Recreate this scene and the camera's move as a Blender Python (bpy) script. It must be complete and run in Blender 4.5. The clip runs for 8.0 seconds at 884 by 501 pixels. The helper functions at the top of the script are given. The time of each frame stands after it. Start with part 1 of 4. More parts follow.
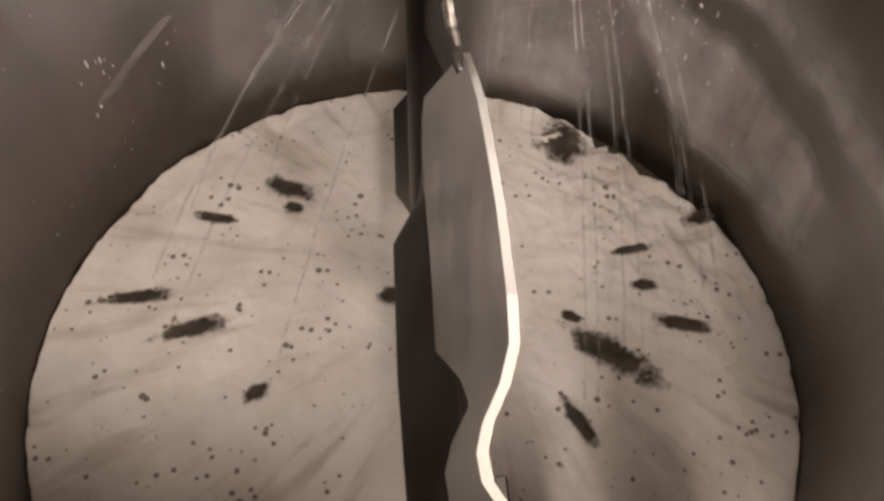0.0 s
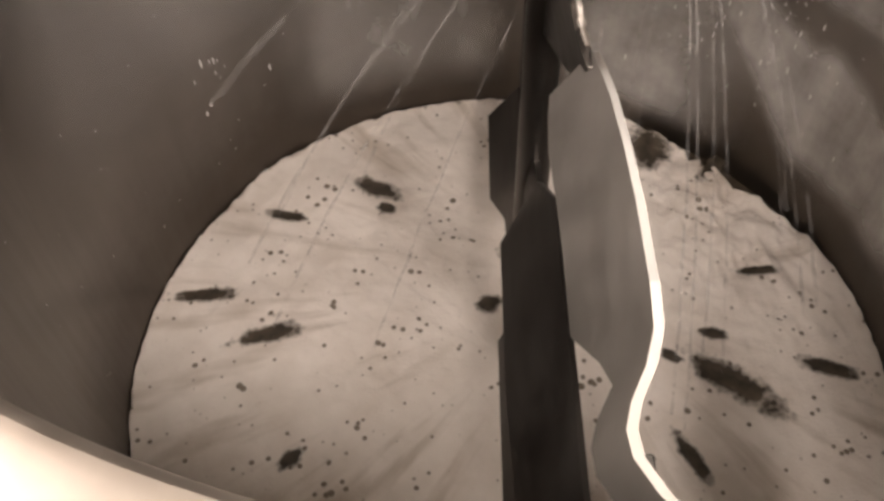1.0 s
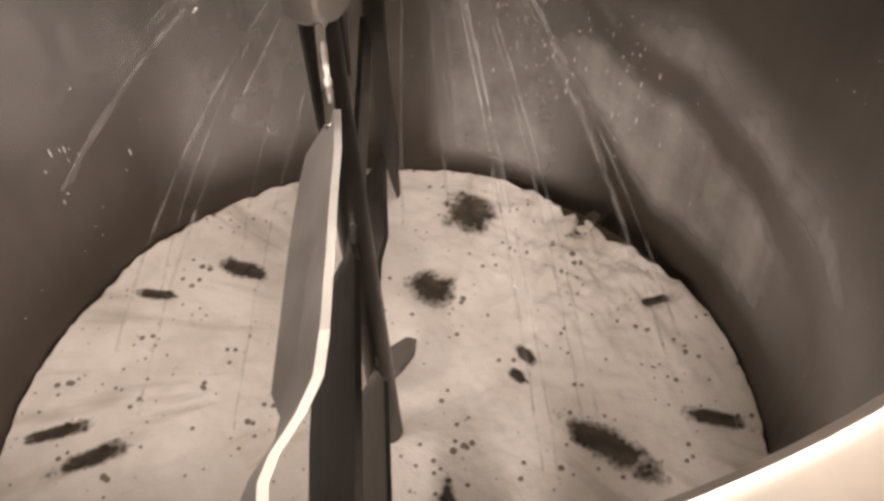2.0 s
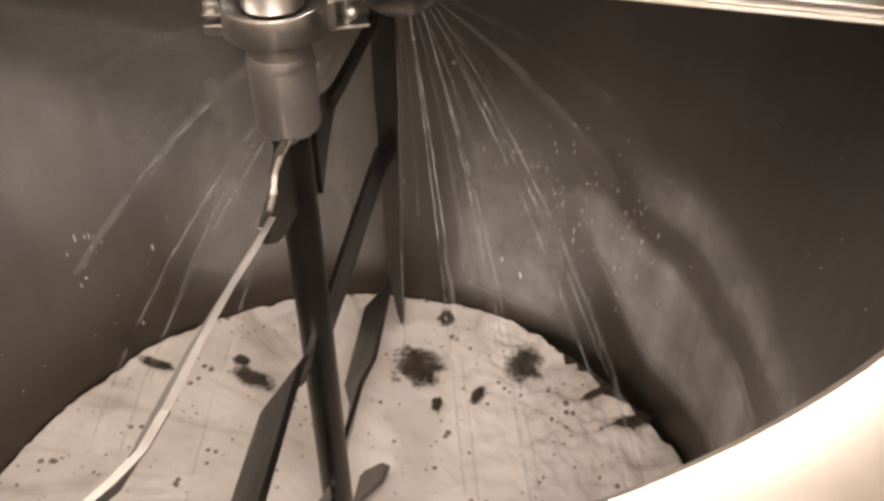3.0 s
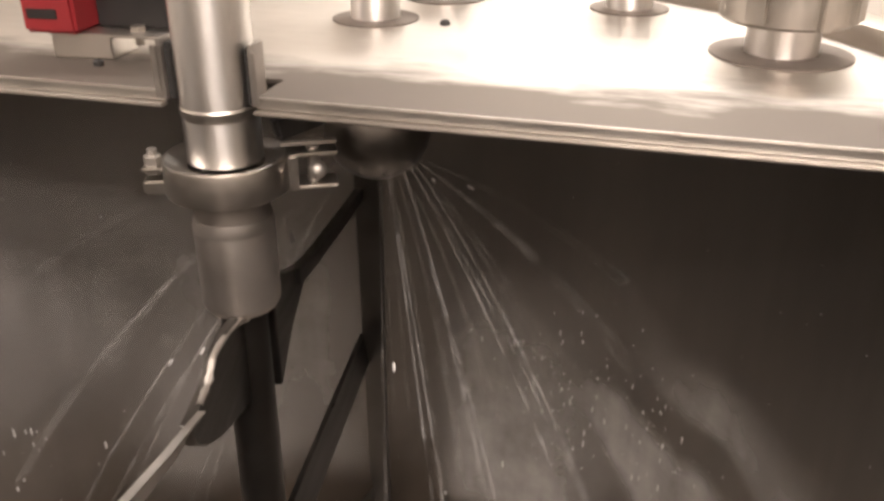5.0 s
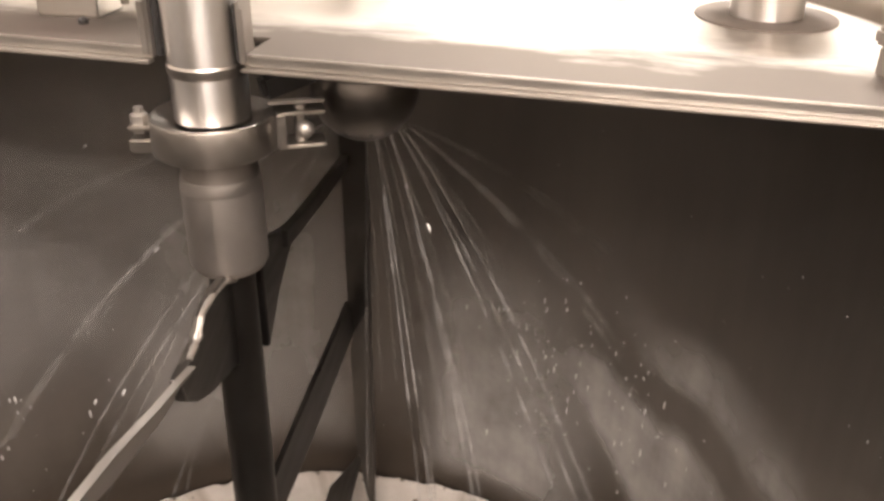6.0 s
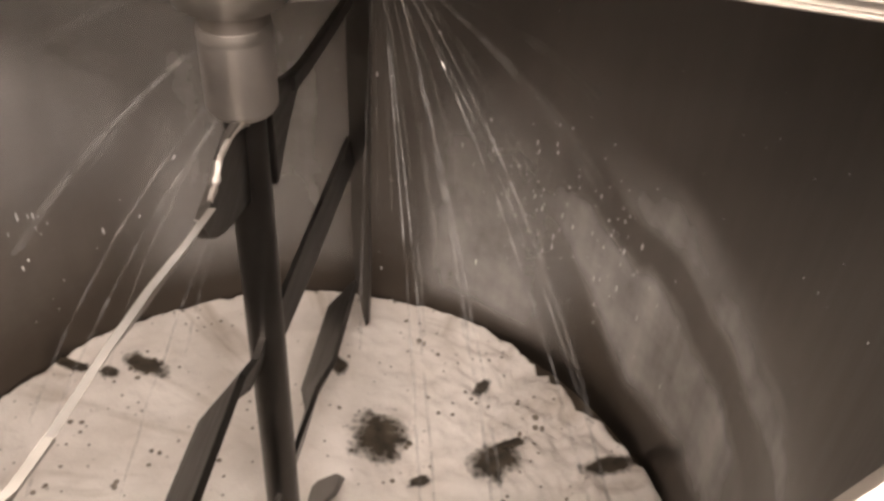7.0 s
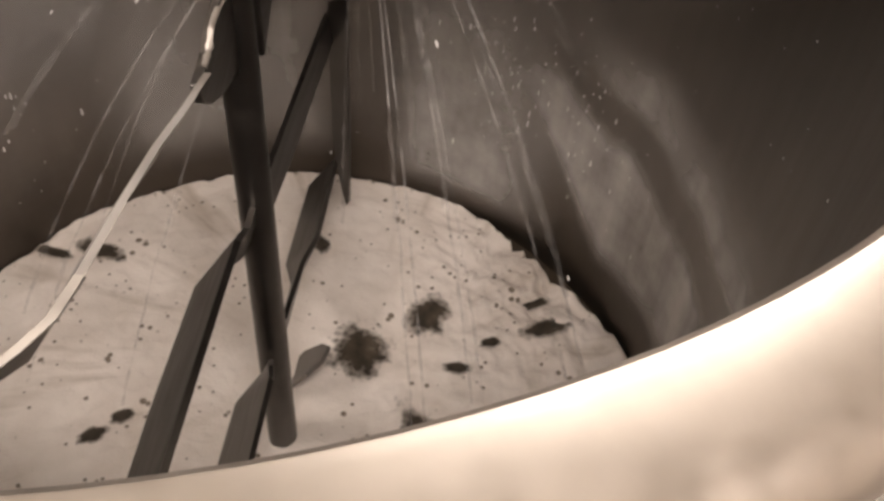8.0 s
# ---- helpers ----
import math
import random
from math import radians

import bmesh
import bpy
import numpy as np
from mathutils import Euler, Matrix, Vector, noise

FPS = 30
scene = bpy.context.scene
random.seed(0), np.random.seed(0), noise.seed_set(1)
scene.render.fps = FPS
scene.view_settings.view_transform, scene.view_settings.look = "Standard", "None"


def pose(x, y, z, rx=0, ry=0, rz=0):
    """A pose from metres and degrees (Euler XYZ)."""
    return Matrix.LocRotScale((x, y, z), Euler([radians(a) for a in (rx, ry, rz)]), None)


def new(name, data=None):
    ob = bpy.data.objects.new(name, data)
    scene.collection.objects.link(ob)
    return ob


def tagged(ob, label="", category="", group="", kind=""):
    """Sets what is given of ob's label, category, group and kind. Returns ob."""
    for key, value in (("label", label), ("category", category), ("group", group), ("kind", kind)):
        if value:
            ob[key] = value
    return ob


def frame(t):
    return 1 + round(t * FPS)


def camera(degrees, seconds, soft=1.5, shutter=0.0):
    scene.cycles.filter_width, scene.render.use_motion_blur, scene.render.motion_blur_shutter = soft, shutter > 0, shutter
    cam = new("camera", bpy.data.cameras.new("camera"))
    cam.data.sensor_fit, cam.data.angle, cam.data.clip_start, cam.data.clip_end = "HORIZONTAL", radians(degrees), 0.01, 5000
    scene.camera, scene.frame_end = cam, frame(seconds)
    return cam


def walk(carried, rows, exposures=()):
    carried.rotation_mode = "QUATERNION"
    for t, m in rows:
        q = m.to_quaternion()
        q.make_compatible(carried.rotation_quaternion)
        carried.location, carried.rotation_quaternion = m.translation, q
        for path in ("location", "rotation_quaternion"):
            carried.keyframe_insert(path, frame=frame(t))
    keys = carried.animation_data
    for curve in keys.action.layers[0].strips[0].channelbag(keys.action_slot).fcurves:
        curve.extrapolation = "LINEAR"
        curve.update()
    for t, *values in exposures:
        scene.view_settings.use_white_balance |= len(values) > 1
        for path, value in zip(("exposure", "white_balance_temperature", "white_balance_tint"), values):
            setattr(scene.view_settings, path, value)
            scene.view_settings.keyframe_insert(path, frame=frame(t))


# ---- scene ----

# ------------------------------------------------------------------ camera
cam = camera(53.5, 8.0, soft=3.0)
PATH = [
    (0, pose(0.0584, -0.5477, 1.0246, 35.27, -1.58, 5.79)),
    (0.5, pose(0.0203, -0.5696, 1.0272, 35.00, -0.61, 7.16)),
    (1, pose(0.0192, -0.5756, 1.0265, 36.29, 0.45, 9.84)),
    (1.5, pose(0.0939, -0.5681, 1.0051, 38.99, 1.98, 5.05)),
    (1.7, pose(0.1255, -0.5598, 1.0069, 39.20, 2.22, 3.67)),
    (2.8, pose(0.2860, -0.5630, 1.0157, 49.59, 0.41, 15.73)),
    (3, pose(0.2949, -0.5633, 1.0097, 50.65, 0.38, 14.76)),
    (3.5, pose(0.3134, -0.5797, 1.0080, 58.43, -0.01, 14.09)),
    (4, pose(0.3084, -0.5317, 1.0034, 60.82, 1.38, 14.11)),
    (4.2, pose(0.2944, -0.4969, 0.9585, 63.08, 0.67, 14.42)),
    (5.5, pose(0.2864, -0.4572, 0.9274, 63.50, 0.04, 15.67)),
    (6, pose(0.2853, -0.4690, 0.9205, 62.13, -0.53, 14.54)),
    (6.5, pose(0.2740, -0.4794, 0.9188, 58.51, -1.98, 13.67)),
    (7, pose(0.2901, -0.5000, 0.9683, 50.31, -2.72, 15.55)),
    (7.5, pose(0.2869, -0.5019, 0.9670, 43.96, -3.16, 14.22)),
    (8, pose(0.2873, -0.5411, 0.9731, 43.46, -3.63, 13.68)),
]
EXPOSURES = [(0, -0.30), (0.5, 0.15), (1, -0.25), (1.5, 0.0), (1.7, 0.05), (2.8, -0.05), (3.5, -0.05), (4, -0.42), (5.5, -0.22), (6.5, 0.08), (7, 0.0), (7.5, -0.22), (8, -0.36)]
walk(cam, PATH, EXPOSURES)

# ------------------------------------------------------------------ plan (metres, foam surface at z = 0)
R = 0.494                    # inside radius of the tank
RIM_Z = 0.787                # top of the rolled rim
LID_Z = 0.770                # top of the half lid
LID_Y = 0.030                # its straight edge
AX, AY = -0.003, 0.038       # the agitator's shaft
TURN = 9.54                  # the agitator's turn about the shaft
BALL = Vector((0.069, 0.139, 0.720))
FLOOR_Z = -0.42
CEIL_Z = 2.30

# ------------------------------------------------------------------ light
world = bpy.data.worlds.new("room_air")
scene.world = world
world.use_nodes = True
world.node_tree.nodes["Background"].inputs[0].default_value = (1.0, 0.86, 0.74, 1)
world.node_tree.nodes["Background"].inputs[1].default_value = 0.02
WARM = (1.0, 0.865, 0.785)
COOL = (1.0, 0.92, 0.85)
# All fixtures are out of view; their number and places are assumed.
LAMPS = [  # place, size, power, turn
    ((0.62, -1.15, CEIL_Z - 0.09), (1.10, 0.40), 60, 0),
    ((-1.25, -0.20, CEIL_Z - 0.09), (1.25, 0.30), 33, 90),
    ((0.30, 1.60, CEIL_Z - 0.09), (1.25, 0.30), 66, 0),
    # Extra light added to brighten the drive pipe and the left tank wall.
    ((0.75, -2.05, CEIL_Z - 0.09), (1.25, 0.30), 36, 0),
]
for place, size, power, turn in LAMPS:
    data = bpy.data.lights.new("panel_light", "AREA")
    data.shape, data.size, data.size_y, data.energy, data.color = "RECTANGLE", size[0], size[1], power, WARM if place[1] < 0 else COOL
    new("panel_light", data).matrix_world = pose(*place, 0, 0, turn)


# ------------------------------------------------------------------ materials
def material(name):
    m = bpy.data.materials.new(name)
    m.use_nodes = True
    n = m.node_tree.nodes
    return m, n, m.node_tree.links, n["Principled BSDF"]


def node(nodes, kind, **values):
    made = nodes.new(kind)
    for key, value in values.items():
        made.inputs[key].default_value = value
    return made


def ramp(nodes, stops):
    r = nodes.new("ShaderNodeValToRGB")
    while len(r.color_ramp.elements) < len(stops):
        r.color_ramp.elements.new(0.5)
    for e, (p, c) in zip(r.color_ramp.elements, stops):
        e.position, e.color = p, (*c, 1) if len(c) == 3 else c
    return r


def steel(name, colour, rough, stretch=(1, 1, 1), spread=0.12, scale=60, bump=0.06, blotch=3.0, metal=1.0, drawn=1.0):
    """Brushed or satin steel: fine grain drawn out along one way, and large dull clouds."""
    m, n, l, b = material(name)
    tc = n.new("ShaderNodeTexCoord")
    mp = n.new("ShaderNodeMapping")
    mp.inputs["Scale"].default_value = stretch
    l.new(tc.outputs["Object"], mp.inputs["Vector"])
    fine = node(n, "ShaderNodeTexNoise", Scale=scale, Detail=4.0, Roughness=0.6)
    l.new(mp.outputs[0], fine.inputs["Vector"])
    big = node(n, "ShaderNodeTexNoise", Scale=blotch, Detail=5.0, Roughness=0.55)
    mb = n.new("ShaderNodeMapping")
    mb.inputs["Scale"].default_value = (1, 1, drawn)
    l.new(tc.outputs["Object"], mb.inputs["Vector"])
    l.new(mb.outputs[0], big.inputs["Vector"])
    add = n.new("ShaderNodeMath")
    add.operation = "ADD"
    l.new(fine.outputs[0], add.inputs[0])
    l.new(big.outputs[0], add.inputs[1])
    mr = node(n, "ShaderNodeMapRange")
    mr.inputs["From Min"].default_value, mr.inputs["From Max"].default_value = 0.6, 1.4
    mr.inputs["To Min"].default_value, mr.inputs["To Max"].default_value = rough - spread, rough + spread
    l.new(add.outputs[0], mr.inputs["Value"])
    l.new(mr.outputs[0], b.inputs["Roughness"])
    dark = tuple(c * 0.80 for c in colour)
    cr = ramp(n, [(0.35, dark), (0.65, colour)])
    l.new(big.outputs[0], cr.inputs[0])
    l.new(cr.outputs[0], b.inputs["Base Color"])
    b.inputs["Metallic"].default_value = metal
    bp = node(n, "ShaderNodeBump", Strength=bump, Distance=0.001)
    l.new(fine.outputs[0], bp.inputs["Height"])
    l.new(bp.outputs[0], b.inputs["Normal"])
    return m


def plain(name, colour, rough, metal=0.0, vary=0.12, scale=25, bump=0.15):
    m, n, l, b = material(name)
    tc = n.new("ShaderNodeTexCoord")
    nz = node(n, "ShaderNodeTexNoise", Scale=scale, Detail=5.0)
    l.new(tc.outputs["Object"], nz.inputs["Vector"])
    cr = ramp(n, [(0.3, tuple(c * (1 - vary) for c in colour)), (0.7, tuple(min(1, c * (1 + vary)) for c in colour))])
    l.new(nz.outputs[0], cr.inputs[0])
    l.new(cr.outputs[0], b.inputs["Base Color"])
    b.inputs["Roughness"].default_value, b.inputs["Metallic"].default_value = rough, metal
    fine = node(n, "ShaderNodeTexNoise", Scale=scale * 12, Detail=3.0)
    l.new(tc.outputs["Object"], fine.inputs["Vector"])
    bp = node(n, "ShaderNodeBump", Strength=bump, Distance=0.001)
    l.new(fine.outputs[0], bp.inputs["Height"])
    l.new(bp.outputs[0], b.inputs["Normal"])
    return m


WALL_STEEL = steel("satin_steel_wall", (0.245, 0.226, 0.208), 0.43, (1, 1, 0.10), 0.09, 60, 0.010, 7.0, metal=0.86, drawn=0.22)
RIM_STEEL = steel("worn_rim_steel", (0.44, 0.395, 0.35), 0.42, (1, 1, 1), 0.10, 80, 0.08, 9.0)
LID_STEEL = steel("brushed_lid_steel", (0.64, 0.61, 0.57), 0.40, (0.3, 1, 1), 0.08, 90, 0.03, 5.0)
LID_PLATE = steel("banded_lid_plate", (0.64, 0.61, 0.57), 0.40, (0.3, 1, 1), 0.08, 90, 0.03, 5.0)


def dull_lid_edge(m):
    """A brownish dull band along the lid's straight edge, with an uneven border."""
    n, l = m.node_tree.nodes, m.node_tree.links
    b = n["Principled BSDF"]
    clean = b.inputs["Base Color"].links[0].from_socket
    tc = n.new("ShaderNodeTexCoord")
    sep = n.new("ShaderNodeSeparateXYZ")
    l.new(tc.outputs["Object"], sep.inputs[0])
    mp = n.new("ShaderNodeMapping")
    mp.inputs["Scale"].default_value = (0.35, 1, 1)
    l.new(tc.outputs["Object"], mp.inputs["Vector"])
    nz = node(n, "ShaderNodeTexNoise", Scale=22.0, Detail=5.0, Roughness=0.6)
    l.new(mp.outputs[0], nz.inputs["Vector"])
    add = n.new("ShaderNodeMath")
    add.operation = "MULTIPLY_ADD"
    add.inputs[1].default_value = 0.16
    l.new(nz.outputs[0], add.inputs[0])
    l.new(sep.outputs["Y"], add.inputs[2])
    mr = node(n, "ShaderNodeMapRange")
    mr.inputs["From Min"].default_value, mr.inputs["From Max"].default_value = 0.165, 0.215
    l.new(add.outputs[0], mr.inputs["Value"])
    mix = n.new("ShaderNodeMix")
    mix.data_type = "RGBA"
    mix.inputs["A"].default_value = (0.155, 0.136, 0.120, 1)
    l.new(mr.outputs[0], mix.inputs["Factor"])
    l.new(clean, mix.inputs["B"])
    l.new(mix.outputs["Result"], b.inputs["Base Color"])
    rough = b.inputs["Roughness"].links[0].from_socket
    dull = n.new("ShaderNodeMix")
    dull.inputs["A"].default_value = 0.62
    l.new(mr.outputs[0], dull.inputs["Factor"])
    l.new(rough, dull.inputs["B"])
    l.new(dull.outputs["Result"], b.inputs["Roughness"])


dull_lid_edge(LID_PLATE)


def darken_low_wall(m):
    """Makes the wall darker and browner towards the liquid, with a torn upper border."""
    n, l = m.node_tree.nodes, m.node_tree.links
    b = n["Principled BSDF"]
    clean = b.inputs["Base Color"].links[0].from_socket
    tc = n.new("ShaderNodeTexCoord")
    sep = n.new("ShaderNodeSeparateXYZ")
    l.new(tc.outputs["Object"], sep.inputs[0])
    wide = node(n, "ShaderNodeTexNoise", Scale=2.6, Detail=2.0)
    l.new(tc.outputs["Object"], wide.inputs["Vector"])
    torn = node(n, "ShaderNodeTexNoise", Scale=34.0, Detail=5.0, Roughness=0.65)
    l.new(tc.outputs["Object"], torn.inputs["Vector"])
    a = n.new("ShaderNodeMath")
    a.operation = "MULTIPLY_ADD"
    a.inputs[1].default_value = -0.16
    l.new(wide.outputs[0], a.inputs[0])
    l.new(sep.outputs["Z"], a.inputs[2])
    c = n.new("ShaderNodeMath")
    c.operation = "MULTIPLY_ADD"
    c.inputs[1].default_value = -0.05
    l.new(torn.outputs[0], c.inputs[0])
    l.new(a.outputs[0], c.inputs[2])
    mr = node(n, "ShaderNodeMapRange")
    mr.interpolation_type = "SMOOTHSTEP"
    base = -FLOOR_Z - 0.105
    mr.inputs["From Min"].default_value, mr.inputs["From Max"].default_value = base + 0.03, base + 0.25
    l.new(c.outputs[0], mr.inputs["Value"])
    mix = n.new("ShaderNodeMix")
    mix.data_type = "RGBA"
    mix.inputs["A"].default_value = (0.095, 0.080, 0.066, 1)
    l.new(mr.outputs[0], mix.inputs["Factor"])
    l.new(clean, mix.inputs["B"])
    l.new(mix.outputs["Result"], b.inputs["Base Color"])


darken_low_wall(WALL_STEEL)
PIPE_STEEL = steel("polished_pipe_steel", (0.76, 0.74, 0.72), 0.36, (1, 1, 0.3), 0.05, 90, 0.03, 12.0)


def brushed_round(m, amount):
    """Brush marks that run round the pipe and draw its highlights out along it."""
    n, l = m.node_tree.nodes, m.node_tree.links
    b = n["Principled BSDF"]
    tan = n.new("ShaderNodeTangent")
    tan.direction_type, tan.axis = "RADIAL", "Z"
    l.new(tan.outputs[0], b.inputs["Tangent"])
    b.inputs["Anisotropic"].default_value, b.inputs["Anisotropic Rotation"].default_value = amount, 0.25


brushed_round(PIPE_STEEL, 0.85)
CLAMP_STEEL = steel("cast_clamp_steel", (0.56, 0.53, 0.49), 0.36, (1, 1, 1), 0.10, 160, 0.10, 20.0)
SLEEVE_STEEL = steel("dull_sleeve_steel", (0.46, 0.43, 0.40), 0.50, (1, 1, 0.4), 0.10, 120, 0.06, 14.0)
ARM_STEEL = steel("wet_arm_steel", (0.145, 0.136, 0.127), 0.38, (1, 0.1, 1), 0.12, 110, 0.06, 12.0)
WELD = steel("heat_tinted_weld", (0.21, 0.180, 0.158), 0.66, (1, 1, 1), 0.06, 120, 0.08, 14.0, metal=0.8)
BALL_STEEL = steel("wet_ball_steel", (0.22, 0.205, 0.19), 0.34, (1, 1, 0.06), 0.12, 70, 0.05, 16.0)
# Paler copy of ARM_STEEL, so the upper arm's face reads as lit.
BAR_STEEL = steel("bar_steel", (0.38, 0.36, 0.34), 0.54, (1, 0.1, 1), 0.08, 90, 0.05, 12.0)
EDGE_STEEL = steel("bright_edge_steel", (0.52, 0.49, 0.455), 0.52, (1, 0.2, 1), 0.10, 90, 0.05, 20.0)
RED = plain("red_switch_plastic", (0.22, 0.017, 0.021), 0.42, 0, 0.06, 30, 0.1)
BLACK = plain("black_plastic", (0.018, 0.017, 0.017), 0.42, 0, 0.2, 40, 0.2)
# Near-black for the strips that stand in for shade inside the lid's notch.
GAP_BLACK = plain("black_gap_shade", (0.022, 0.021, 0.020), 0.65, 0, 0.2, 60, 0.3)
PAINT = plain("cream_wall_paint", (0.70, 0.66, 0.61), 0.7, 0, 0.06, 3, 0.2)
CONDUIT = plain("dark_green_conduit", (0.06, 0.085, 0.075), 0.5, 0, 0.15, 20, 0.1)
CEIL = plain("white_ceiling_paint", (0.80, 0.78, 0.74), 0.8, 0, 0.05, 3, 0.2)
FLOOR = plain("grey_resin_floor", (0.22, 0.20, 0.18), 0.5, 0, 0.2, 6, 0.3)
JACKET = steel("jacket_steel", (0.50, 0.47, 0.43), 0.45, (1, 1, 0.1), 0.1, 80, 0.05, 5.0)


def glow(name, colour, strength):
    m, n, l, b = material(name)
    b.inputs["Base Color"].default_value = (0.8, 0.8, 0.8, 1)
    b.inputs["Emission Color"].default_value = (*colour, 1)
    b.inputs["Emission Strength"].default_value = strength
    return m


DIFFUSER = glow("lamp_diffuser", WARM, 7.0)


def foam_material():
    m, n, l, b = material("cream_foam")
    tc = n.new("ShaderNodeTexCoord")
    cloud = node(n, "ShaderNodeTexNoise", Scale=9.0, Detail=6.0, Roughness=0.6)
    l.new(tc.outputs["Object"], cloud.inputs["Vector"])
    base = ramp(n, [(0.30, (0.62, 0.56, 0.50)), (0.62, (0.77, 0.715, 0.66))])
    l.new(cloud.outputs[0], base.inputs[0])
    # brownish trails ploughed outwards from under the spray ball
    mv = n.new("ShaderNodeMapping")
    mv.inputs["Location"].default_value = (-BALL.x, -BALL.y, 0)
    l.new(tc.outputs["Object"], mv.inputs["Vector"])
    unit = n.new("ShaderNodeVectorMath")
    unit.operation = "NORMALIZE"
    l.new(mv.outputs[0], unit.inputs[0])
    far = n.new("ShaderNodeVectorMath")
    far.operation = "LENGTH"
    l.new(mv.outputs[0], far.inputs[0])
    sc = n.new("ShaderNodeVectorMath")
    sc.operation = "SCALE"
    sc.inputs["Scale"].default_value = 5.0
    l.new(unit.outputs[0], sc.inputs[0])
    mixv = n.new("ShaderNodeVectorMath")
    mixv.operation = "MULTIPLY_ADD"
    mixv.inputs[1].default_value = (2.5, 2.5, 2.5)
    l.new(mv.outputs[0], mixv.inputs[0])
    l.new(sc.outputs[0], mixv.inputs[2])
    trail = node(n, "ShaderNodeTexNoise", Scale=1.3, Detail=3.0, Roughness=0.6)
    l.new(mixv.outputs[0], trail.inputs["Vector"])
    tr = node(n, "ShaderNodeMapRange")
    tr.inputs["From Min"].default_value, tr.inputs["From Max"].default_value = 0.53, 0.70
    tr.inputs["To Min"].default_value, tr.inputs["To Max"].default_value = 0.0, 0.66
    l.new(trail.outputs[0], tr.inputs["Value"])
    away = node(n, "ShaderNodeMapRange")
    away.inputs["From Min"].default_value, away.inputs["From Max"].default_value = 0.16, 0.34
    l.new(far.outputs["Value"], away.inputs["Value"])
    both = n.new("ShaderNodeMath")
    both.operation = "MULTIPLY"
    l.new(tr.outputs[0], both.inputs[0])
    l.new(away.outputs[0], both.inputs[1])
    stained = n.new("ShaderNodeMix")
    stained.data_type = "RGBA"
    stained.inputs["B"].default_value = (0.36, 0.30, 0.235, 1)
    l.new(both.outputs[0], stained.inputs["Factor"])
    l.new(base.outputs[0], stained.inputs["A"])
    # scattered open bubbles
    vor = node(n, "ShaderNodeTexVoronoi", Scale=58.0, Randomness=1.0)
    l.new(tc.outputs["Object"], vor.inputs["Vector"])
    patchy = node(n, "ShaderNodeTexNoise", Scale=14.0, Detail=3.0)
    l.new(tc.outputs["Object"], patchy.inputs["Vector"])
    lim = node(n, "ShaderNodeMapRange")
    lim.inputs["From Min"].default_value, lim.inputs["From Max"].default_value = 0.36, 0.68
    lim.inputs["To Min"].default_value, lim.inputs["To Max"].default_value = 0.02, 0.34
    l.new(patchy.outputs[0], lim.inputs["Value"])
    less = n.new("ShaderNodeMath")
    less.operation = "SUBTRACT"
    l.new(lim.outputs[0], less.inputs[0])
    l.new(vor.outputs["Distance"], less.inputs[1])
    pit = node(n, "ShaderNodeMapRange")
    pit.inputs["From Min"].default_value, pit.inputs["From Max"].default_value = 0.0, 0.10
    l.new(less.outputs[0], pit.inputs["Value"])
    mix = n.new("ShaderNodeMix")
    mix.data_type = "RGBA"
    mix.inputs["B"].default_value = (0.20, 0.165, 0.13, 1)
    l.new(pit.outputs[0], mix.inputs["Factor"])
    l.new(stained.outputs["Result"], mix.inputs["A"])
    l.new(mix.outputs["Result"], b.inputs["Base Color"])
    b.inputs["Roughness"].default_value = 0.75
    b.inputs["Specular IOR Level"].default_value = 0.3
    fine = node(n, "ShaderNodeTexNoise", Scale=240.0, Detail=4.0)
    l.new(tc.outputs["Object"], fine.inputs["Vector"])
    hi = n.new("ShaderNodeMath")
    hi.operation = "MULTIPLY_ADD"
    hi.inputs[1].default_value = -2.0
    l.new(pit.outputs[0], hi.inputs[0])
    l.new(fine.outputs[0], hi.inputs[2])
    bp = node(n, "ShaderNodeBump", Strength=0.5, Distance=0.002)
    l.new(hi.outputs[0], bp.inputs["Height"])
    l.new(bp.outputs[0], b.inputs["Normal"])
    return m


FOAM = foam_material()


def liquid_material(name, colour):
    m, n, l, b = material(name)
    tc = n.new("ShaderNodeTexCoord")
    nz = node(n, "ShaderNodeTexNoise", Scale=70.0, Detail=4.0)
    l.new(tc.outputs["Object"], nz.inputs["Vector"])
    cr = ramp(n, [(0.3, colour), (0.72, tuple(c * 2.2 for c in colour))])
    l.new(nz.outputs[0], cr.inputs[0])
    l.new(cr.outputs[0], b.inputs["Base Color"])
    b.inputs["Roughness"].default_value = 0.35
    bp = node(n, "ShaderNodeBump", Strength=0.5, Distance=0.002)
    l.new(nz.outputs[0], bp.inputs["Height"])
    l.new(bp.outputs[0], b.inputs["Normal"])
    return m


LIQUID = liquid_material("dark_beer_liquid", (0.035, 0.027, 0.019))


def water_material(name, low, high, scale):
    """Thin water: clear, with brighter broken stretches along it."""
    m, n, l, b = material(name)
    b.inputs["Base Color"].default_value = (0.84, 0.82, 0.80, 1)
    b.inputs["Roughness"].default_value = 0.12
    b.inputs["IOR"].default_value = 1.33
    tc = n.new("ShaderNodeTexCoord")
    nz = node(n, "ShaderNodeTexNoise", Scale=scale, Detail=4.0, Roughness=0.7)
    l.new(tc.outputs["Object"], nz.inputs["Vector"])
    mr = node(n, "ShaderNodeMapRange")
    mr.inputs["From Min"].default_value, mr.inputs["From Max"].default_value = 0.42, 0.72
    mr.inputs["To Min"].default_value, mr.inputs["To Max"].default_value = low, high
    l.new(nz.outputs[0], mr.inputs["Value"])
    l.new(mr.outputs[0], b.inputs["Alpha"])
    return m


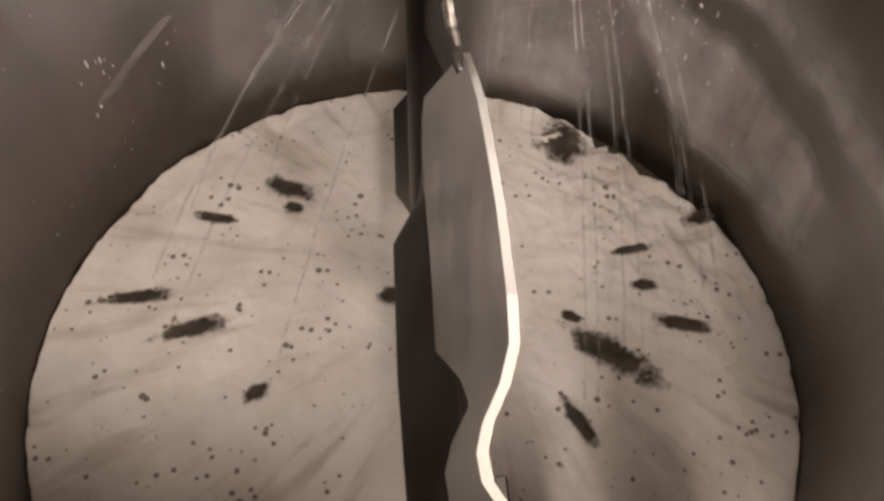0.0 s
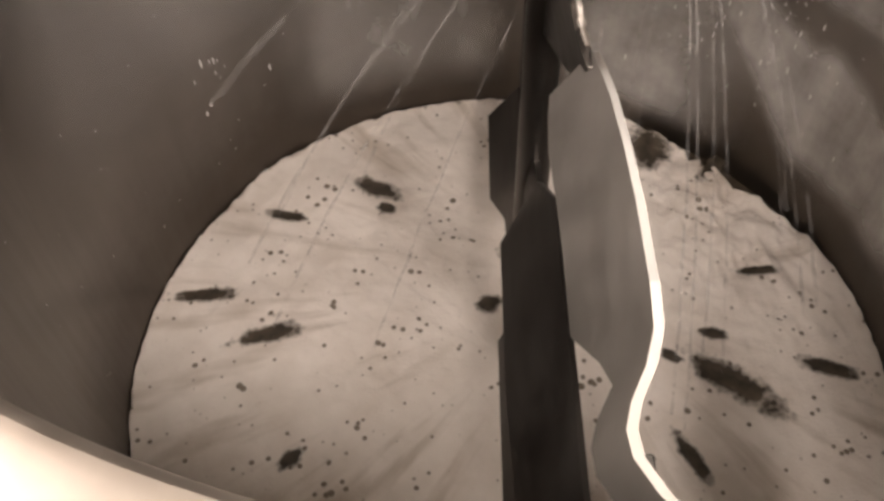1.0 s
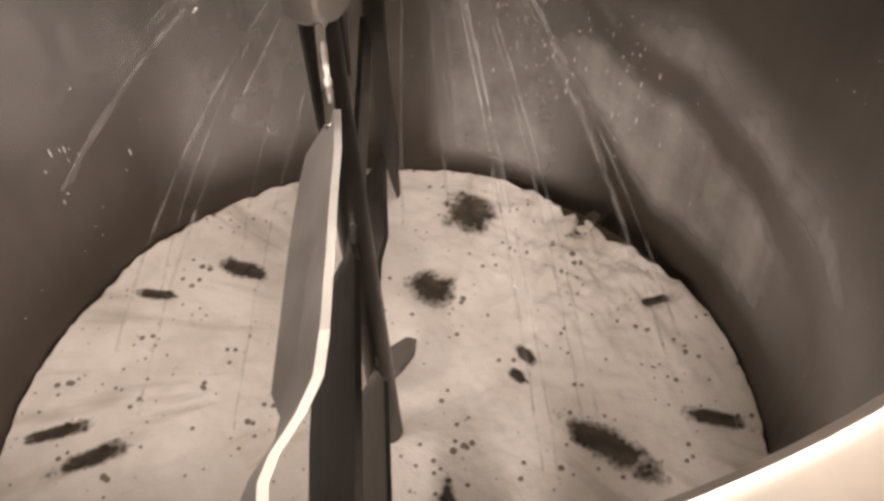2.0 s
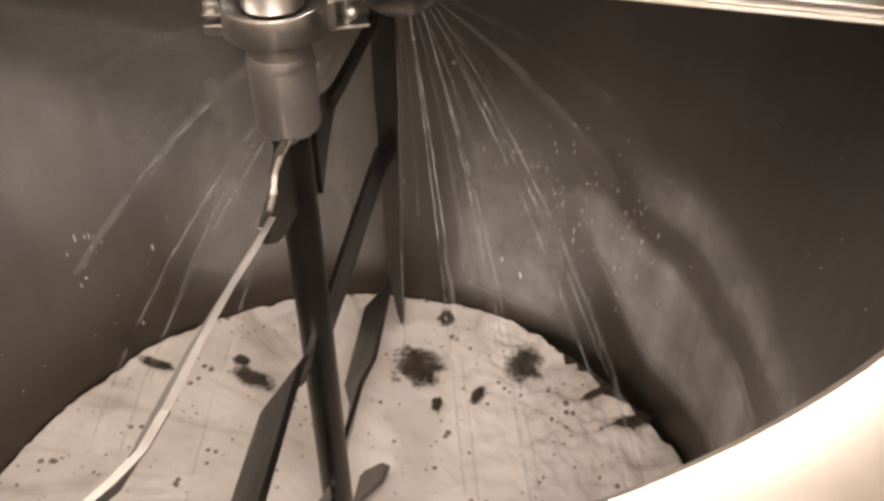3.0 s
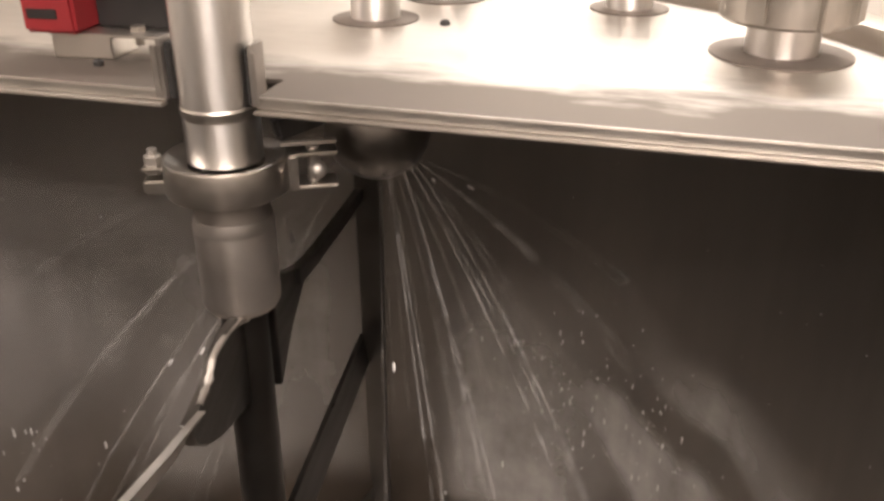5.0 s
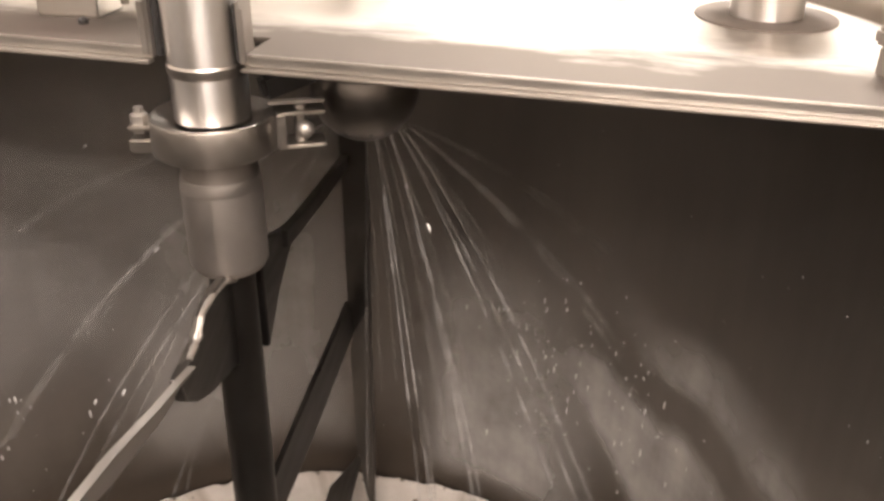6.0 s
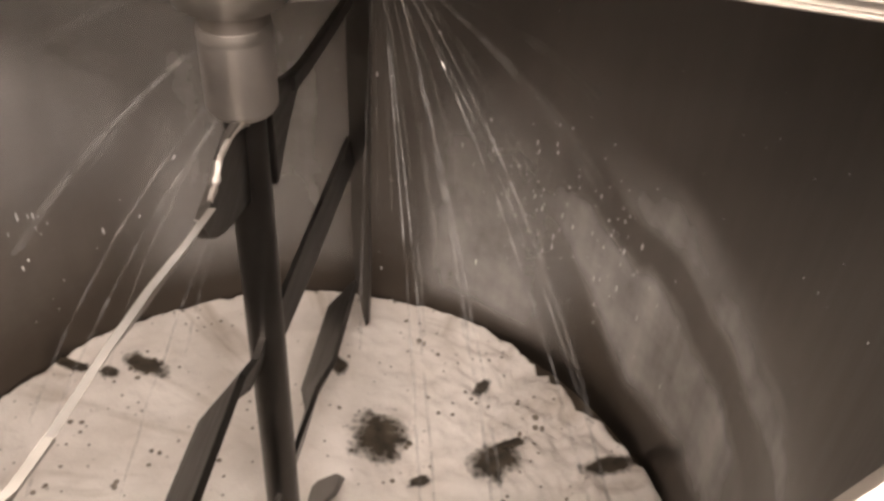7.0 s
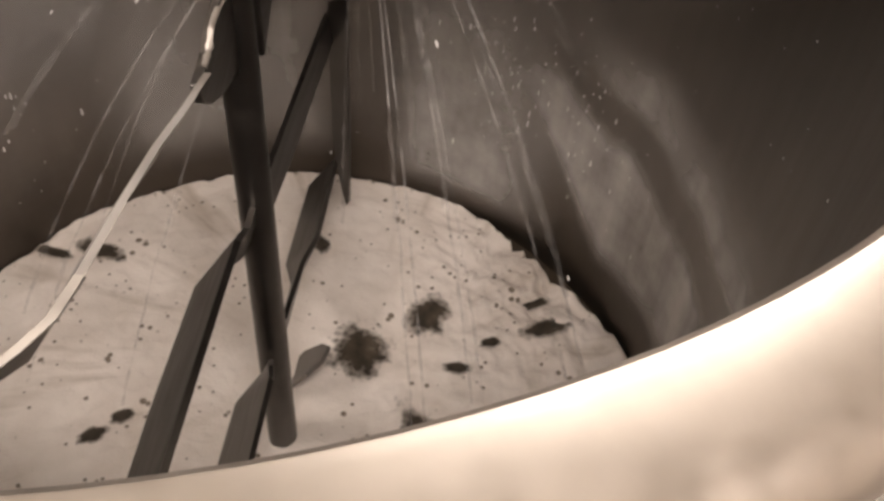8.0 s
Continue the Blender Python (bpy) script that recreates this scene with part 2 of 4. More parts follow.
JET_WATER = water_material("thin_water_jet", 0.008, 0.15, 34.0)
DROP_WATER = water_material("water_drop", 0.7, 0.85, 30.0)


# ------------------------------------------------------------------ mesh helpers
def finish(bm, smooth=True, angle=28):
    bmesh.ops.recalc_face_normals(bm, faces=bm.faces)
    for f in bm.faces:
        f.smooth = smooth
    for e in bm.edges:
        if len(e.link_faces) == 2 and e.calc_face_angle(0) > radians(angle):
            e.smooth = False
    return bm


def smooth(lo, hi, v):
    f = max(0.0, min(1.0, (v - lo) / (hi - lo)))
    return f * f * (3 - 2 * f)


def part(name, bm, mat, parent=None, label=""):
    me = bpy.data.meshes.new(name)
    finish(bm).to_mesh(me)
    bm.free()
    me.materials.append(mat)
    ob = new(name, me)
    if parent:
        ob.parent = parent
    return tagged(ob, label)


def thing(name, place, label, category, rz=0, group="", kind=""):
    ob = new(name)
    ob.empty_display_size = 0.02
    ob.matrix_world = pose(*place, 0, 0, rz)
    return tagged(ob, label, category, group, kind)


def lathe(profile, segments=48, bm=None, m=Matrix(), start=0.0, end=360.0):
    """Turns (radius, height) points round z. A closed profile gives a ring."""
    bm = bm or bmesh.new()
    full = abs(end - start) >= 360
    steps = segments if full else segments + 1
    rings = []
    for i in range(steps):
        a = radians(start + (end - start) * i / segments)
        rings.append([bm.verts.new(m @ Vector((r * math.cos(a), r * math.sin(a), z))) for r, z in profile])
    for i in range(segments):
        p, q = rings[i], rings[(i + 1) % steps]
        for j in range(len(profile) - 1):
            bm.faces.new((p[j], q[j], q[j + 1], p[j + 1]))
    bmesh.ops.remove_doubles(bm, verts=bm.verts, dist=1e-5)
    return bm


def box(x0, x1, y0, y1, z0, z1, bevel=0.0, bm=None, m=Matrix()):
    bm = bm or bmesh.new()
    made = bmesh.ops.create_cube(bm, size=1, matrix=m @ Matrix.Translation(((x0 + x1) / 2, (y0 + y1) / 2, (z0 + z1) / 2)) @ Matrix.Diagonal((x1 - x0, y1 - y0, z1 - z0, 1)))
    if bevel:
        edges = {e for v in made["verts"] for e in v.link_edges}
        bmesh.ops.bevel(bm, geom=list(edges), offset=bevel, segments=2, affect="EDGES")
    return bm


def prism(outline, thick, m=Matrix(), bevel=0.0, bm=None):
    """A plate: an outline in its x-y plane, thick along z, centred."""
    bm = bm or bmesh.new()
    low = [bm.verts.new(m @ Vector((x, y, -thick / 2))) for x, y in outline]
    high = [bm.verts.new(m @ Vector((x, y, thick / 2))) for x, y in outline]
    n = len(outline)
    bm.faces.new(low[::-1])
    bm.faces.new(high)
    sides = [bm.faces.new((low[i], low[(i + 1) % n], high[(i + 1) % n], high[i])) for i in range(n)]
    if bevel:
        edges = {e for f in sides for e in f.edges}
        bmesh.ops.bevel(bm, geom=list(edges), offset=bevel, segments=1, affect="EDGES")
    return bm


def sweep(sections, bm=None, closed=True):
    """Joins cross-sections (equal lists of points) into one skin with end caps."""
    bm = bm or bmesh.new()
    rows = [[bm.verts.new(p) for p in s] for s in sections]
    k = len(rows[0])
    for p, q in zip(rows, rows[1:]):
        for j in range(k):
            bm.faces.new((p[j], p[(j + 1) % k], q[(j + 1) % k], q[j]))
    bm.faces.new(rows[0][::-1])
    bm.faces.new(rows[-1])
    return bm


# upright plate in the agitator's plane: outline in (along, height), at an offset across
def upright(offset):
    return Matrix(((0, 0, 1, offset), (1, 0, 0, 0), (0, 1, 0, 0), (0, 0, 0, 1)))


# ------------------------------------------------------------------ room
def build_room():
    x0, x1, y0, y1, t = -2.2, 2.4, -2.4, 2.2, 0.12
    tagged(part("floor", box(x0 - t, x1 + t, y0 - t, y1 + t, FLOOR_Z - 0.1, FLOOR_Z), FLOOR), "grey resin floor under the tank", "floor", kind="structure")
    tagged(part("ceiling", box(x0 - t, x1 + t, y0 - t, y1 + t, CEIL_Z, CEIL_Z + 0.1), CEIL), "plain white painted ceiling", "ceiling", kind="structure")
    for nm, b in (("wall_west", (x0 - t, x0, y0, y1)), ("wall_east", (x1, x1 + t, y0, y1)), ("wall_south", (x0 - t, x1 + t, y0 - t, y0)), ("wall_north", (x0 - t, x1 + t, y1, y1 + t))):
        tagged(part(nm, box(*b, FLOOR_Z, CEIL_Z), PAINT), "plain cream painted room wall", "wall", kind="structure")
    pipe = part("wall_conduit", lathe([(0.0, FLOOR_Z), (0.011, FLOOR_Z), (0.011, CEIL_Z), (0.0, CEIL_Z)], 16, m=Matrix.Translation((0.825, y1 - 0.014, 0))), CONDUIT)
    tagged(pipe, "thin dark green conduit on the cream wall", "conduit")
    for place, size, power, turn in LAMPS:
        lamp = thing("ceiling_light", (place[0], place[1], CEIL_Z), "assumed long ceiling light with a glowing diffuser, out of view", "ceiling light", rz=turn, group="ceiling lights")
        sx, sy = size[0] / 2 + 0.03, size[1] / 2 + 0.03
        part("housing", box(-sx, sx, -sy, sy, -0.05, -0.001, 0.004), CEIL, lamp)
        part("diffuser", box(-sx + 0.02, sx - 0.02, -sy + 0.02, sy - 0.02, -0.075, -0.051, 0.006), DIFFUSER, lamp, "warm white glowing diffuser")


# ------------------------------------------------------------------ tank
def build_tank():
    tank = thing("mixing_tank", (0, 0, FLOOR_Z), "round stainless steel brewing tank with a rolled rim", "tank")
    up = -FLOOR_Z
    inner = [(0.0, up - 0.16), (0.2, up - 0.155), (0.36, up - 0.135), (0.45, up - 0.10), (R, up - 0.05), (R, up + RIM_Z - 0.02)]
    outer = [(R + 0.004, up + RIM_Z - 0.02), (R + 0.004, up - 0.05), (0.0, up - 0.166)]
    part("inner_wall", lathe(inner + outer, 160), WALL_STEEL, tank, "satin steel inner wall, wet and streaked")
    part("jacket", lathe([(R + 0.004, up + RIM_Z - 0.03), (R + 0.030, up + RIM_Z - 0.05), (R + 0.030, 0.16), (0.3, 0.13), (0.0, 0.13), (0.0, 0.125), (0.3, 0.125), (R + 0.034, 0.155), (R + 0.034, up + RIM_Z - 0.05)], 96), JACKET, tank)
    shape = [(0.000, -0.030), (0.0012, -0.014), (0.004, -0.006), (0.008, -0.0015), (0.014, 0.0), (0.044, -0.001), (0.052, -0.003), (0.058, -0.008), (0.0615, -0.016), (0.0615, -0.030), (0.057, -0.040), (0.048, -0.044), (0.0, -0.030)]
    ring = [(R + a, up + RIM_Z + b) for a, b in shape]
    part("rim", lathe(ring, 160), RIM_STEEL, tank, "rolled steel rim, brightly lit")
    leg = lathe([(0.0, 0.0), (0.04, 0.0), (0.04, 0.012), (0.024, 0.02), (0.024, 0.20), (0.0, 0.20)], 20)
    me = None
    for k in range(4):
        a = radians(45 + 90 * k)
        if me is None:
            ob = part("leg", leg, JACKET, tank)
            me = ob.data
        else:
            ob = new("leg", me)
            ob.parent = tank
        ob.location = (0.40 * math.cos(a), 0.40 * math.sin(a), 0)


# ------------------------------------------------------------------ foam
def edge_radius(a):
    """The foam's uneven edge: close to the wall, eaten away on the far right."""
    d = Vector((math.cos(a) * 7, math.sin(a) * 7, 3.1))
    r = R + 0.0015 - 0.004 * abs(noise.noise(d)) - 0.004 * abs(noise.noise(d * 4.3))
    gap = math.exp(-((math.degrees(a) % 360 - 52) / 14) ** 2)
    return r - 0.035 * gap * (0.6 + 0.8 * abs(noise.noise(d * 2.2)))


def foam_height(x, y):
    p = Vector((x, y, 0))
    z = 0.0042 * noise.fractal(p * 9, 1.0, 2.0, 4) + 0.0017 * noise.fractal(p * 45, 0.9, 2.1, 4)
    a = math.degrees(math.atan2(y, x)) % 360
    r = math.hypot(x, y)
    lump = math.exp(-((a - 48) / 26) ** 2) * max(0, min(1, (r - 0.24) / 0.16))
    z += lump * (0.013 * noise.fractal(Vector((r * 26, math.radians(a) * 9, 2)), 0.8, 2.0, 3) + 0.004)
    # the jets plough shallow radial furrows from below the spray ball
    bx, by = x - BALL.x, y - BALL.y
    ba = math.atan2(by, bx)
    z += 0.0050 * noise.noise(Vector((math.cos(ba) * 5, math.sin(ba) * 5, math.hypot(bx, by) * 2))) * min(1, r / 0.2) * smooth(0.03, 0.16, math.hypot(bx, by))
    rim = max(0, (r - (R - 0.03)) / 0.03)
    return z + (0.003 + 0.005 * noise.noise(p * 60)) * rim


def build_foam():
    rings, seg = 150, 420
    verts, faces = [(0, 0, foam_height(0, 0))], []
    edges = [edge_radius(2 * math.pi * k / seg) for k in range(seg)]
    for i in range(1, rings + 1):
        f = (i / rings) ** 0.8
        for k in range(seg):
            a = 2 * math.pi * k / seg
            r = f * edges[k]
            x, y = r * math.cos(a), r * math.sin(a)
            verts.append((x, y, foam_height(x, y) - (0.004 if i == rings else 0)))
    for k in range(seg):
        a = 2 * math.pi * k / seg
        r = edges[k] - 0.004
        verts.append((r * math.cos(a), r * math.sin(a), -0.04))
    for k in range(seg):
        faces.append((0, 1 + k, 1 + (k + 1) % seg))
    for i in range(rings):
        s = 1 + i * seg
        for k in range(seg):
            faces.append((s + k, s + seg + k, s + seg + (k + 1) % seg, s + (k + 1) % seg))
    me = bpy.data.meshes.new("foam")
    me.from_pydata(verts, [], faces)
    for p in me.polygons:
        p.use_smooth = True
    me.materials.append(FOAM)
    tagged(new("foam", me), "cream-coloured foam with open bubbles on the liquid", "foam", kind="stuff")
    tagged(part("liquid", lathe([(0.0, -0.012), (R - 0.001, -0.012), (R - 0.001, -0.05), (0.0, -0.05)], 96), LIQUID), "dark brown liquid under the foam", "liquid", kind="structure")


def opening_material():
    m, n, l, b = material("foam_opening")
    tc = n.new("ShaderNodeTexCoord")
    at = n.new("ShaderNodeAttribute")
    at.attribute_name = "reach"
    nz = node(n, "ShaderNodeTexNoise", Scale=38.0, Detail=5.0, Roughness=0.55)
    l.new(tc.outputs["Object"], nz.inputs["Vector"])
    vor = node(n, "ShaderNodeTexVoronoi", Scale=120.0)
    l.new(tc.outputs["Object"], vor.inputs["Vector"])
    # torn edge: reach, roughened by coarse and fine noise
    a = n.new("ShaderNodeMath")
    a.operation = "MULTIPLY_ADD"
    a.inputs[1].default_value = 0.85
    l.new(nz.outputs[0], a.inputs[0])
    l.new(at.outputs["Fac"], a.inputs[2])
    v = n.new("ShaderNodeMath")
    v.operation = "MULTIPLY_ADD"
    v.inputs[1].default_value = 0.22
    l.new(vor.outputs["Distance"], v.inputs[0])
    l.new(a.outputs[0], v.inputs[2])
    al = node(n, "ShaderNodeMapRange")
    al.inputs["From Min"].default_value, al.inputs["From Max"].default_value = 0.90, 1.28
    al.inputs["To Min"].default_value, al.inputs["To Max"].default_value = 1.0, 0.0
    l.new(v.outputs[0], al.inputs["Value"])
    l.new(al.outputs[0], b.inputs["Alpha"])
    cr = ramp(n, [(0.35, (0.030, 0.024, 0.017)), (0.60, (0.085, 0.068, 0.048)), (0.75, (0.22, 0.19, 0.15))])
    l.new(nz.outputs[0], cr.inputs[0])
    l.new(cr.outputs[0], b.inputs["Base Color"])
    b.inputs["Roughness"].default_value = 0.45
    bp = node(n, "ShaderNodeBump", Strength=0.6, Distance=0.003)
    l.new(nz.outputs[0], bp.inputs["Height"])
    l.new(bp.outputs[0], b.inputs["Normal"])
    return m


OPENING = opening_material()


def patch_mesh(seed, length, width):
    """A dark opening in the foam: a shallow sheet whose torn edge the material cuts."""
    bm = bmesh.new()
    reach = bm.verts.layers.float.new("reach")
    n, rings = 36, 7
    rows = []
    for j in range(1, rings + 1):
        f = j / rings
        row = []
        for k in range(n):
            a = 2 * math.pi * k / n
            w = 1 + 0.30 * noise.noise(Vector((math.cos(a) * 1.6, math.sin(a) * 1.6, seed * 3.7)))
            v = bm.verts.new((math.cos(a) * length * 0.75 * w * f, math.sin(a) * width * 0.80 * w * f, 0.0055 - 0.0025 * f * f))
            v[reach] = f
            row.append(v)
        rows.append(row)
    mid = bm.verts.new((0, 0, 0.0055))
    mid[reach] = 0.0
    for k in range(n):
        bm.faces.new((mid, rows[0][k], rows[0][(k + 1) % n]))
        for p, q in zip(rows, rows[1:]):
            bm.faces.new((p[k], q[k], q[(k + 1) % n], p[(k + 1) % n]))
    return bm


# each opening: length, width, and its places (seconds, x, y)
OPENINGS = [
    (0.090, 0.030, [(0, -0.230, 0.263), (0.5, -0.228, 0.264), (1, -0.239, 0.266), (1.5, -0.262, 0.262), (3, -0.232, 0.253), (3.5, -0.250, 0.262), (7, -0.321, 0.241), (8, -0.36, 0.22)]),
    (0.070, 0.020, [(0, -0.318, 0.193), (0.5, -0.329, 0.196), (1, -0.357, 0.190), (1.5, -0.360, 0.183), (3, -0.384, 0.238), (8, -0.42, 0.20)]),
    (0.100, 0.024, [(0, -0.393, 0.046), (0.5, -0.411, 0.052), (1, -0.435, 0.031), (1.7, -0.43, -0.03), (8, -0.41, -0.12)]),
    (0.100, 0.030, [(0, -0.305, 0.007), (0.5, -0.320, -0.003), (1, -0.326, -0.015), (1.5, -0.353, -0.043), (1.7, -0.36, -0.06), (8, -0.38, -0.16)]),
    (0.034, 0.020, [(0, -0.199, -0.076), (0.5, -0.234, -0.133), (1, -0.248, -0.182), (1.7, -0.22, -0.16), (7, -0.22, -0.10), (8, -0.211, -0.066)]),
    (0.165, 0.040, [(0, 0.254, 0.034), (0.5, 0.274, 0.010), (1, 0.293, 0.016), (1.5, 0.295, 0.006), (1.7, 0.295, 0.0), (7.5, 0.210, 0.064), (8, 0.20, 0.04)]),
    (0.095, 0.024, [(0, 0.351, 0.090), (0.5, 0.415, 0.036), (1, 0.417, 0.058), (1.5, 0.435, 0.048), (3, 0.42, 0.06), (8, 0.42, 0.04)]),
    (0.085, 0.022, [(0, 0.214, -0.072), (0.5, 0.245, -0.149), (1, 0.243, -0.102), (1.5, 0.110, -0.074), (1.7, 0.10, -0.09), (8, 0.12, -0.20)]),
    (0.062, 0.018, [(0, 0.285, 0.208), (1, 0.332, 0.200), (1.5, 0.379, 0.198), (3, 0.290, 0.351), (7, 0.22, 0.26), (7.5, 0.187, 0.241), (8, 0.282, 0.305)]),
    (0.088, 0.072, [(0, 0.183, 0.405), (1.5, 0.139, 0.415), (3, 0.014, 0.340), (3.5, 0.020, 0.343), (7, 0.049, 0.224), (7.5, 0.047, 0.204), (8, 0.068, 0.151)]),
    (0.080, 0.058, [(0, 0.027, 0.172), (1.5, -0.002, 0.182), (3, 0.172, 0.381), (7, 0.210, 0.230), (7.5, 0.156, 0.187), (8, 0.141, 0.240)]),
    (0.085, 0.030, [(0, 0.396, 0.280), (1.5, 0.250, 0.410), (3, 0.34, 0.30), (7, 0.358, 0.264), (7.5, 0.279, 0.284), (8, 0.310, 0.259)]),
    (0.040, 0.030, [(0, -0.05, 0.09), (0.5, -0.042, 0.093), (1, -0.039, 0.084), (1.7, -0.06, 0.06), (3, 0.028, 0.450), (7, -0.052, 0.328), (8, -0.05, 0.327)]),
    (0.030, 0.022, [(0, -0.21, 0.225), (1.5, -0.217, 0.232), (3, -0.262, 0.285), (7, -0.36, 0.215), (8, -0.19, -0.03)]),
    (0.036, 0.020, [(0, 0.30, 0.145), (1.5, 0.235, 0.075), (3, 0.115, 0.300), (7, 0.16, 0.35), (7.5, 0.228, 0.252), (8, 0.20, 0.16)]),
    (0.030, 0.020, [(0, 0.20, 0.085), (1.5, 0.215, 0.035), (3, 0.060, 0.270), (7, 0.12, 0.17), (7.5, 0.185, 0.165), (8, 0.235, 0.215)]),
]


def build_openings():
    made = []
    for k, (length, width, rows) in enumerate(OPENINGS):
        ob = part("foam_opening", patch_mesh(k, length, width), OPENING)
        tagged(ob, "dark opening in the foam where liquid shows", "foam opening", "openings in the foam")
        keys = []
        for t, x, y in rows:
            a = math.degrees(math.atan2(y - BALL.y, x - BALL.x))
            keys.append((t, x, y, a))
        # keep the turn from jumping by whole rounds
        out, last = [], None
        for t, x, y, a in keys:
            if last is not None:
                while a - last > 90:
                    a -= 180
                while a - last < -90:
                    a += 180
            last = a
            out.append((t, pose(x, y, foam_height(x, y), 0, 0, a)))
        ob.matrix_world = out[0][1]
        made.append((ob, out))
    return made


# ------------------------------------------------------------------ half lid
def build_lid():
    lid = thing("half_lid", (0, 0, LID_Z), "hinged half lid of brushed stainless steel, closed", "tank lid")
    rl, w0, w1, nd = R + 0.012, AX - 0.033, AX + 0.031, AY + 0.034
    a0 = math.asin(LID_Y / rl)
    arc = [(rl * math.cos(a0 + (math.pi - 2 * a0) * k / 72), rl * math.sin(a0 + (math.pi - 2 * a0) * k / 72)) for k in range(73)]
    outline = arc + [(w0, LID_Y), (w0, nd), (w1, nd), (w1, LID_Y)]
    part("plate", prism(outline, 0.003, Matrix.Translation((0, 0, -0.0015))), LID_PLATE, lid, "brushed steel plate, browner and duller near its edge")
    xr = rl * math.cos(a0) - 0.006
    for s0, s1 in ((w1, xr), (-xr, w0)):
        bm = box(s0, s1, LID_Y - 0.0025, LID_Y + 0.0005, -0.0070, 0.0003, 0.0008)
        box(s0, s1, LID_Y - 0.0080, LID_Y + 0.0004, -0.0100, -0.0074, 0.0009, bm)
        part("folded_edge", bm, LID_STEEL, lid, "folded steel edge with a fine lip")
    for x, s in ((w0, 1), (w1, -1)):
        part("upstand", box(x - 0.0015, x + 0.0015, LID_Y - 0.004, LID_Y + 0.013, -0.006, 0.034, 0.0006), SLEEVE_STEEL, lid)
        # Added black strip: the dark gap between upstand and pipe, made solid.
        part("notch_shade", box(min(x + s * 0.0017, x + s * 0.0060), max(x + s * 0.0017, x + s * 0.0060), LID_Y, LID_Y + 0.012, -0.006, 0.031, 0.0008), GAP_BLACK, lid, "black strip standing in for the shaded notch gap")
        part("upstand_lip", box(min(x, x - s * 0.0045), max(x, x - s * 0.0045), LID_Y - 0.0065, LID_Y - 0.0042, -0.004, 0.030, 0.0005), SLEEVE_STEEL, lid)
    return lid


def stub(name, x, y, r, h, label, collar=None, pad=0.042):
    t = thing(name, (x, y, LID_Z), label, "pipe fitting", group="fittings on the lid")
    part("weld_pad", lathe([(0.0, 0.0), (pad, 0.0), (pad, 0.0012), (pad * 0.9, 0.0016), (r, 0.0018)], 40), WELD, t, "dull round weld pad")
    part("pipe", lathe([(r, 0.001), (r, h), (r - 0.002, h), (r - 0.002, 0.001)], 40), PIPE_STEEL, t)
    if collar:
        cr, c0, c1 = collar
        part("collar", lathe([(r, c0), (cr - 0.002, c0), (cr, c0 + 0.002), (cr, c1 - 0.002), (cr - 0.002, c1), (0.0, c1)], 48), CLAMP_STEEL, t)
        bm = box(-0.0045, 0.0045, -cr - 0.006, -cr + 0.002, c0 + 0.001, c1 - 0.001, 0.001, m=pose(0, 0, 0, 0, 0, 25))
        part("seam", bm, CLAMP_STEEL, t)
        if cr > 0.04:
            for k in range(4):
                lug = box(-0.008, 0.008, -cr - 0.005, -cr + 0.003, c0 + 0.004, c1 - 0.004, 0.0015, m=pose(0, 0, 0, 0, 0, 62 + 90 * k))
                part("lug", lug, CLAMP_STEEL, t)
            part("cap_boss", lathe([(cr * 0.55, c1 + 0.0004), (cr * 0.55, c1 + 0.020), (cr * 0.50, c1 + 0.024), (0.0, c1 + 0.024)], 32), SLEEVE_STEEL, t)
    return t


